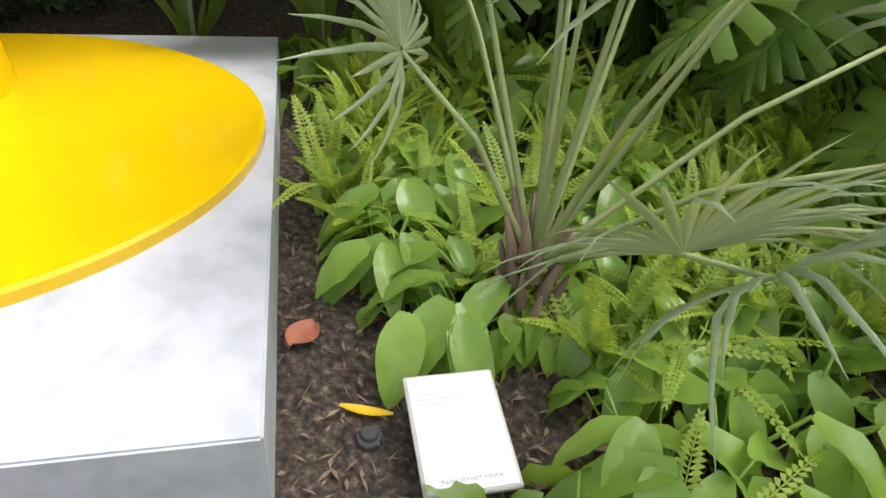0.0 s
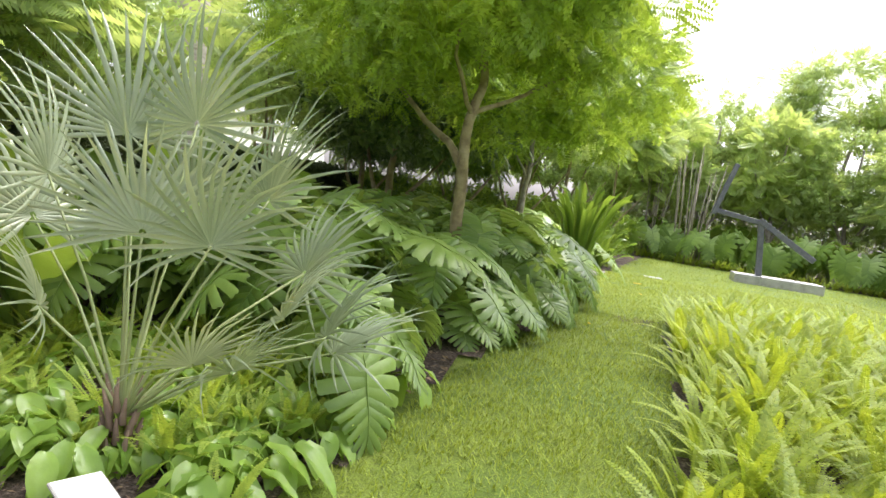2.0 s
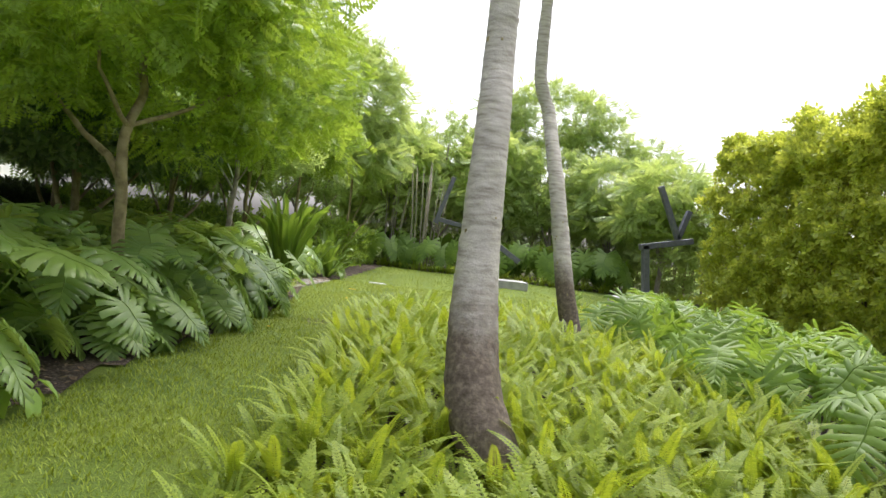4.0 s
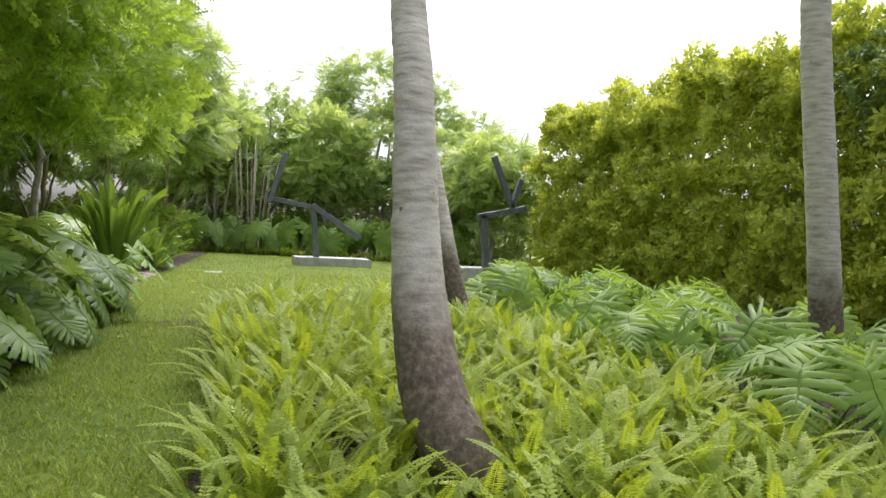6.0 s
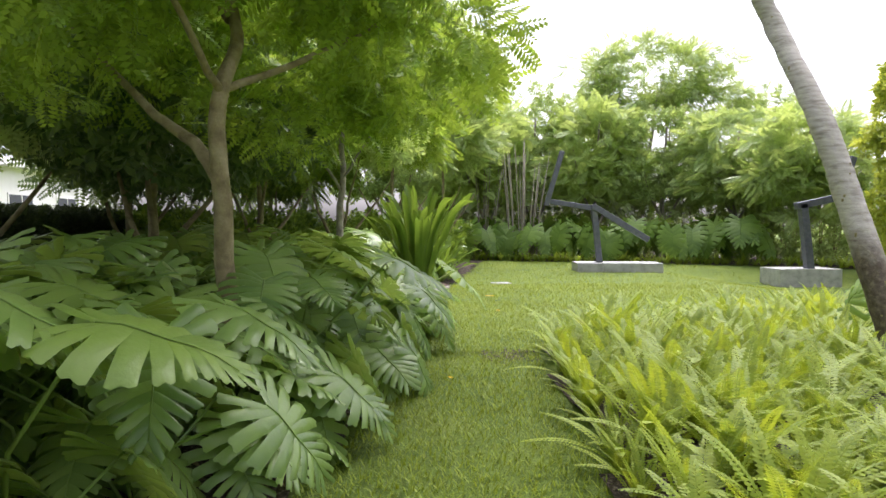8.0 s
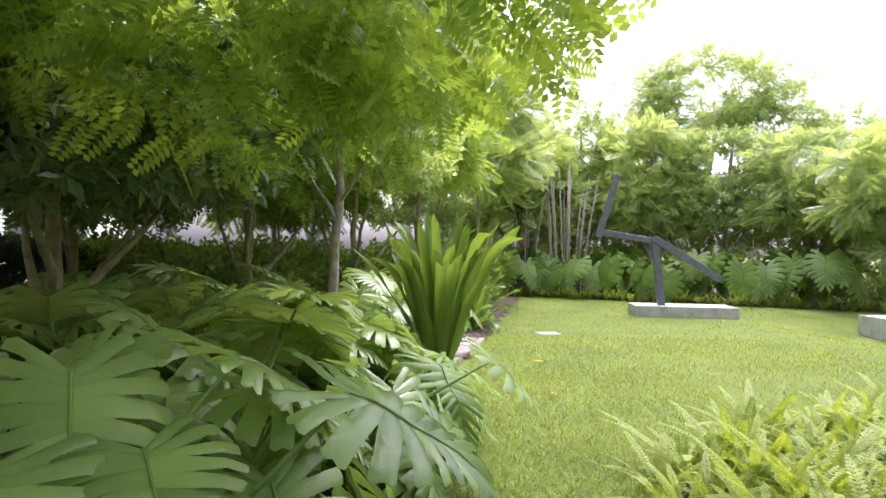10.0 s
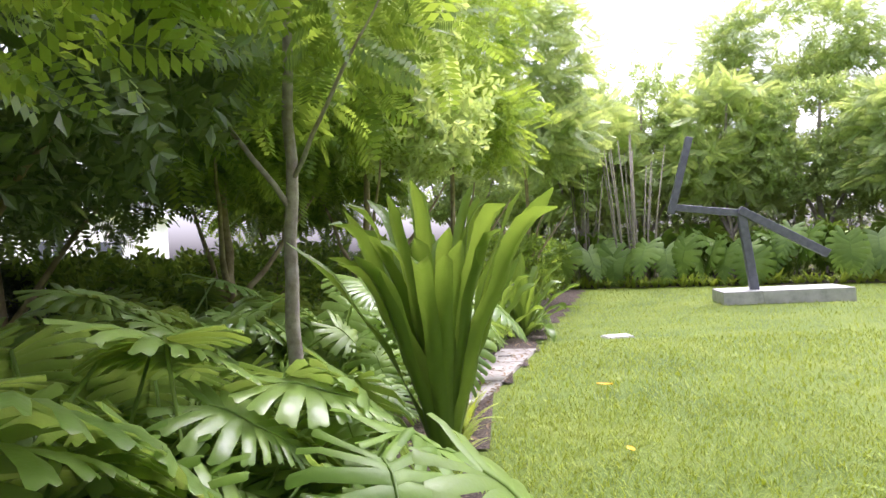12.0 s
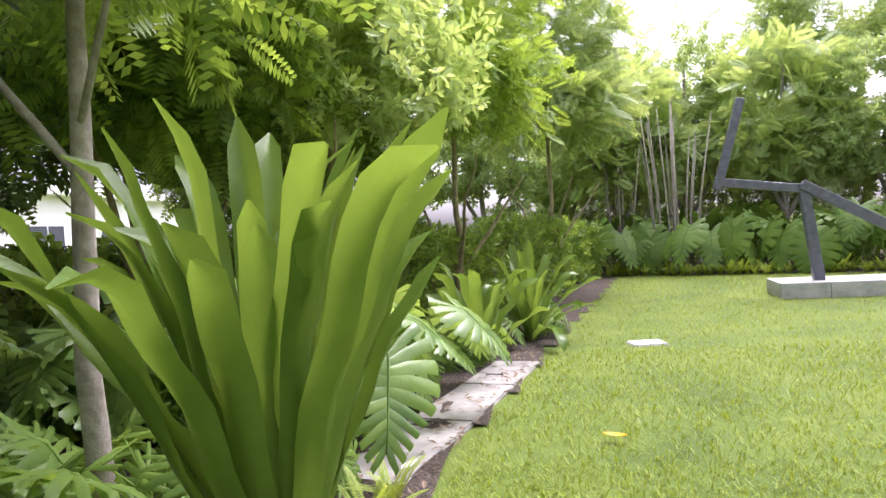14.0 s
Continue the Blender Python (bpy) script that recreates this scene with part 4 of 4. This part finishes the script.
# ---- trees along the bed ----
tree("tree", (-1.28, 2.4, -0.02), [
    ([(0, 0, -0.1), (0.0, 0.0, 0.9), (0.03, -0.1, 1.7), (0.06, -0.1, 2.3), (0.0, 0.15, 2.7), (-0.08, 0.5, 3.3), (0.0, 0.8, 4.6)], 0.078, 0.03),
    ([(0.02, -0.08, 1.62), (-0.2, 0.05, 1.92), (-0.6, 0.3, 2.15), (-1.2, 0.7, 2.7), (-1.9, 1.1, 3.5)], 0.055, 0.012),
    ([(0.04, -0.1, 2.25), (0.5, 0.35, 2.55), (1.0, 0.9, 3.0), (1.4, 1.3, 3.6)], 0.03, 0.008),
    ([(0.05, -0.1, 2.2), (-0.1, -0.7, 2.7), (0.1, -1.3, 3.3)], 0.03, 0.008),
    ([(0.0, 0.2, 2.8), (-0.6, 0.9, 3.4), (-1.2, 1.6, 4.1)], 0.03, 0.008),
    ([(-0.05, 0.4, 3.1), (0.6, 0.2, 3.7), (1.1, -0.3, 4.2)], 0.025, 0.006),
], [((-0.1, 0.7, 4.2), (2.3, 2.2, 1.2), 1500), ((1.2, 1.9, 3.2), (1.2, 1.5, 0.8), 800), ((-1.5, 0.8, 3.2), (1.3, 1.5, 0.8), 800), ((0.1, -0.9, 3.6), (1.3, 1.1, 0.7), 650), ((0.1, 2.2, 2.75), (1.2, 1.1, 0.6), 520), ((0.9, 0.4, 3.6), (1.0, 1.0, 0.7), 420), ((-0.9, -0.6, 3.0), (0.9, 0.8, 0.5), 300)],
    SPRAY_FINE, M_TREE, M_BARK, 11, "spreading tree with feathery green leaves and forked trunk", size=(0.6, 1.05), holes=0.2, hole_scale=1.6)
tree("tree", (-1.02, 7.75, 0), [([(0, 0, -0.1), (0.0, 0.0, 1.3), (0.03, 0.02, 2.5), (0.1, 0.05, 4.0), (0.15, 0.1, 5.5)], 0.065, 0.02),
    ([(0.02, 0, 2.0), (0.5, -0.3, 2.7), (0.9, -0.5, 3.2)], 0.02, 0.006), ([(0.03, 0, 1.8), (-0.4, -0.3, 2.6), (-0.6, -0.4, 3.3)], 0.025, 0.006)],
    [((0.1, 0.1, 3.5), (1.2, 1.2, 0.8), 200), ((0.1, 0.1, 4.9), (1.5, 1.5, 1.2), 380)], SPRAY_PIN, M_TREE, M_BARK_GREY, 12, "slender grey-stemmed tree with large pinnate leaves", (0.7, 1.1), holes=0.22, hole_scale=1.4)
ROW = [(-5.9, 0.0, 5.2, 1), (-3.3, 6.3, 5.4, 2), (-4.9, 9.4, 5.4, 3), (-3.0, 11.0, 7.0, 4), (-1.6, 13.0, 7.4, 5), (-0.5, 16.6, 8.4, 6), (1.2, 21.0, 9.2, 7), (-5.9, -2.8, 5.0, 8), (-3.6, 15.0, 6.4, 10), (-5.6, 6.3, 6.4, 9)]
for x, y, h, k in ROW:
    leafy = (SPRAY_FINE, SPRAY_PIN, SPRAY_BROAD)[k % 3]
    tree("tree", (x, y, gz(x, y)), [
        ([(0, 0, -0.1), (0.05, 0.05, 1.0), (0.1, -0.1, 2.2), (0.1, 0.1, h * 0.8)], 0.09, 0.03),
        ([(0.02, 0.0, 0.7), (0.6, 0.3, 1.6), (1.3, 0.6, 2.6)], 0.05, 0.012),
        ([(0.02, 0.0, 0.8), (-0.5, 0.5, 1.7), (-1.0, 0.9, 2.8)], 0.05, 0.012),
        ([(0.06, 0.0, 1.1), (0.3, -0.7, 1.9), (0.6, -1.4, 2.8)], 0.045, 0.012)],
        [((0, 0, h * 0.72), (1.9, 1.9, h * 0.28), int(160 * h)), ((0.9, 0.3, h * 0.5), (1.3, 1.3, 0.9), 420), ((-0.6, 0.8, h * 0.5), (1.3, 1.3, 0.9), 360), ((0.5, -1.0, h * 0.48), (1.3, 1.2, 0.8), 360)],
        leafy, M_TREE_DARK if k in (2, 3) else (M_TREE, M_TREE_HAZED)[k % 2], M_BARK, 100 + k, "leafy garden tree behind the planting bed", (0.8, 1.3), 0.4, 0.3, 1.4)

# ---- clipped hedge, wall of trees and building beyond ----


def hedge(name, pts, height, thick, spray, leaf, per, seed, label, size, lumps=0.15, inner=True, low_end=0.0):
    e = thing(name, pose(pts[0][0], pts[0][1], gz(*pts[0])), label, "hedge")
    r = random.Random(seed)
    ms, core, tw = [], Shape(), Shape()
    o = Vector((pts[0][0], pts[0][1], gz(*pts[0])))
    for (x0, y0), (x1, y1) in zip(pts, pts[1:]):
        L = math.hypot(x1 - x0, y1 - y0)
        ux, uy = (x1 - x0) / L, (y1 - y0) / L
        nx, ny = -uy, ux
        area = L * (2 * height + thick)
        for _ in range(int(area * per)):
            s_, w = r.uniform(0, L), r.uniform(-1, 1)
            q = r.random()
            if q < 0.78:
                z, side = r.uniform(0.03, height), (1 if w > 0 else -1)
                off, d = side * thick / 2, Vector((nx * side, ny * side, 0.25))
            else:
                z, off, d = height, w * thick / 2, Vector((0, 0, 1))
            p = Vector((x0 + ux * s_ + nx * off, y0 + uy * s_ + ny * off, z))
            k = 1 + lumps * (0.5 * noise.noise(p * 0.35) + 0.6 * noise.noise(p * 0.9))
            p.z = p.z * k if z > height * 0.5 else p.z
            if (x1, y1) == pts[-1]:
                p.z *= 1 - low_end * (s_ / L) ** 2
            p += d * r.uniform(-0.7, 0.12) * thick * 0.5 + Vector((nx, ny, 0)) * lumps * 2.4 * noise.noise(p * 1.1)
            p.z += gz(p.x, p.y)
            f = d + Vector((r.uniform(-0.8, 0.8), r.uniform(-0.8, 0.8), r.uniform(-0.5, 0.6)))
            ms.append(np.array(Matrix.Translation(p - o) @ f.to_track_quat("Y", "Z").to_matrix().to_4x4() @ Matrix.Rotation(r.uniform(0, 6.28), 4, "Y") @ Matrix.Scale(r.uniform(*size), 4)))
        for s_ in np.arange(0.2, L, 0.5):
            x, y = x0 + ux * s_, y0 + uy * s_
            b0 = Vector((x, y, gz(x, y))) - o
            for _k in range(3):
                t = Vector((r.uniform(-0.3, 0.3), r.uniform(-0.3, 0.3), height * r.uniform(0.7, 0.95)))
                tw.tube([b0, b0 + t * 0.5 + Vector((r.uniform(-0.1, 0.1), r.uniform(-0.1, 0.1), 0)), b0 + t], [0.03, 0.02, 0.008], 5)
    part("foliage", raw_mesh("foliage", spray.v, spray.f, ms, leaf, False), e)
    tagged(part("woody_stem", tw.mesh("woody_stem", M_BARK), e, label="bare brown stems"), kind="stuff")


hedge("hedge", [(-6.5, -8.0), (-6.3, 2.0), (-6.0, 9.0), (-4.8, 16.0), (-1.5, 26.0)], 1.5, 0.8, SPRAY_SMALL, M_HEDGE_DARK, 340, 1, "clipped dark green hedge behind the planting bed", (0.9, 1.5), 0.05)
hedge("tall_hedge", [(18.2, -8.0), (17.0, 3.0), (16.9, 10.0), (16.6, 18.5)], 6.7, 2.6, SPRAY_HEDGE, M_HEDGE, 75, 2, "tall dense hedge of glossy yellow-green leaves", (0.8, 1.6), 0.36, 0.28)
tree("tree", (17.0, 2.2, -0.3), [([(0, 0, 0), (0, 0, 3), (0.3, 0.2, 7)], 0.2, 0.05)], [((0, 0.5, 6.8), (2.6, 2.6, 2.2), 1300), ((-0.5, 3.0, 5.6), (1.8, 1.8, 1.4), 500)], SPRAY_BROAD, M_TREE_DARK, M_BARK, 51, "dark leafy tree rising above the tall hedge", holes=0.15)

hedge("shrubbery", [(0.6, 28.0), (4.0, 30.0), (9.0, 29.0), (14.5, 25.5), (16.8, 20.5)], 3.0, 1.6, SPRAY_BROAD, M_TREE_HAZED, 40, 5, "dense dark shrubs closing the view behind the lawn", (0.9, 1.5), 0.25)

hedge("undergrowth", [(-4.8, 10.0), (-2.4, 14.0), (0.0, 18.5), (1.6, 24.5)], 1.5, 1.4, SPRAY_BROAD, M_TREE, 45, 6, "leafy green undergrowth behind the planting bed", (0.7, 1.2), 0.3)

# far trees: haze comes from their lightened leaf colour
BACK = [(3.4, 25.8, 7.2, 0, 1), (5.6, 27.0, 8.4, 2, 2), (8.0, 25.2, 7.2, 0, 3), (10.6, 24.4, 6.8, 2, 4), (12.8, 22.6, 6.4, 0, 5), (1.6, 27.0, 7.4, 2, 6), (14.0, 19.8, 6.0, 2, 7), (4.4, 30.0, 7.5, 0, 8), (9.2, 29.0, 7.5, 0, 9), (-0.8, 24.0, 6.5, 2, 10)]
for x, y, h, m_, k in BACK:
    x, y = x * 1.06, y + 1.5
    tree("tree", (x, y, gz(x, y)), [
        ([(0, 0, -0.1), (0.1, 0, 1.5), (0.0, 0.1, 3.0), (0.2, 0, h * 0.85)], 0.13, 0.04),
        ([(0.1, 0.0, 1.4), (0.8, -0.2, 2.8), (1.4, -0.3, h * 0.7)], 0.08, 0.02),
        ([(0.05, 0.0, 1.6), (-0.7, -0.2, 3.0), (-1.2, -0.4, h * 0.72)], 0.08, 0.02)],
        [((0, 0, h * 0.78), (2.0, 1.8, h * 0.2), 620), ((1.0, -0.3, h * 0.55), (1.4, 1.3, h * 0.14), 330), ((-1.0, -0.3, h * 0.55), (1.4, 1.3, h * 0.14), 330), ((0, -0.6, h * 0.38), (1.5, 1.0, 0.7), 180)],
        (SPRAY_BROAD, SPRAY_PIN)[k % 2], (M_TREE_HAZED, M_TREE_DARK, M_TREE_HAZED)[m_], M_BARK_GREY, 200 + k, "mixed leafy tree behind the lawn", (0.9, 1.5), 0.35, 0.29, 1.1)
tree("tree", (11.8, 29.0, -0.13), [([(0, 0, -0.1), (0.2, 0, 2.2), (0.0, 0, 4.5), (0.4, 0, 8)], 0.2, 0.05), ([(0.15, 0, 2.4), (1.4, 0, 4.6), (2.6, 0, 7.4)], 0.12, 0.03), ([(0.1, 0, 3.0), (-1.2, 0, 5.0), (-2.2, 0, 7.6)], 0.11, 0.03), ([(0.7, 0, 3.5), (1.0, 0, 5.5), (1.3, 0, 8.2)], 0.07, 0.02)],
     [((0.2, 0, 8.8), (4.2, 2.4, 1.9), 1500), ((2.6, 0, 7.4), (2.2, 1.6, 1.3), 450), ((-2.2, 0, 7.2), (2.0, 1.6, 1.3), 450), ((5.5, -1, 6.6), (2.2, 1.6, 1.5), 500)], SPRAY_FINE, M_TREE_HAZED, M_BARK_GREY, 61, "tall airy tree with fine haze-lightened leaves behind the lawn", (1.1, 1.8), 0.3, 0.22, 0.7)


def stem_clump(x, y, count, h, seed):
    r = random.Random(seed)
    e = thing("bamboo", pose(x, y, gz(x, y)), "clump of pale upright canes behind the lawn", "bamboo")
    for i in range(count):
        a, d = r.uniform(0, 6.28), r.uniform(0.1, 0.75)
        p = Vector((math.cos(a) * d, math.sin(a) * d, -0.05))
        t = Vector((p.x * 1.7 + r.uniform(-0.2, 0.2), p.y * 1.7, h * r.uniform(0.8, 1.1)))
        s = Shape()
        s.tube([p, p.lerp(t, 0.5) - Vector((p.x, p.y, 0)) * 0.15, t], [0.035, 0.028, 0.012], 7)
        part("cane", s.mesh("cane", M_BARK_GREY), e)


stem_clump(4.9, 25.1, 18, 4.6, 3)
stem_clump(3.4, 26.1, 8, 4.4, 4)

# low leafy border along the far edge of the lawn, and broad-leaved shrubs behind it
rb = random.Random(21)
for k in range(72):
    x = 2.9 + k * 0.19
    y = far_y(x) + rb.uniform(0.0, 0.4)
    solid("border_plant", FERNS[k % 8][2], pose(x, y, gz(x, y), 0, 0, rb.uniform(0, 360)) @ Matrix.Scale(rb.uniform(0.55, 0.8), 4), "low green border plant at the lawn's far edge", "plant", "border along the lawn")
BIG = []
for k in range(4):
    random.seed(140 + k)
    BIG.append(monstera_leaf(rnd(0.8, 1.0), rnd(0.75, 0.9), rnd(1.1, 1.5), 9, 0.5, 0.3, 0.9, rnd(-55, -10)).mesh("leaf", M_PHILO))
for k, (x, y, c) in enumerate([(px, far_y(px) + 1.2 + 0.5 * (k % 2), 12) for k, px in enumerate((3.2, 4.4, 5.6, 6.8, 8.0, 9.2, 10.4, 11.6, 12.6))]):
    split_plant("philodendron", x, y, c, 1.35, BIG, 600 + k, "large broad-leaved shrub behind the lawn border", "shrubs behind the lawn")


def house(x, y0, y1, h):
    e = thing("house", pose(x, (y0 + y1) / 2, -0.1), "white rendered building beyond the hedge", "building")
    L = y1 - y0
    part("wall", block_mesh("wall", 6.0, L, h, M_WHITE, 0.02), e)
    part("roof", block_mesh("roof", 6.8, L + 0.8, 0.3, M_WHITE, 0.03), e, pose(0, 0, h))
    wm, fm_, sm = block_mesh("pane", 0.04, 1.5, 1.0, M_GLASS, 0.004), block_mesh("window_frame", 0.08, 1.66, 1.16, M_WHITE, 0.01), block_mesh("window_sill", 0.16, 1.8, 0.07, M_CONCRETE, 0.01)
    bar = block_mesh("glazing_bar", 0.03, 0.05, 1.0, M_WHITE, 0.004)
    for k in range(int(L / 3.4)):
        w = part("window", fm_, e, pose(3.0, -L / 2 + 2.0 + k * 3.4, 1.5))
        part("pane", wm, w, pose(0.035, 0, 0.08))
        part("glazing_bar", bar, w, pose(0.06, 0, 0.08))
        part("window_sill", sm, w, pose(0.06, 0, -0.07))


house(-18, -12, 32, 3.6)
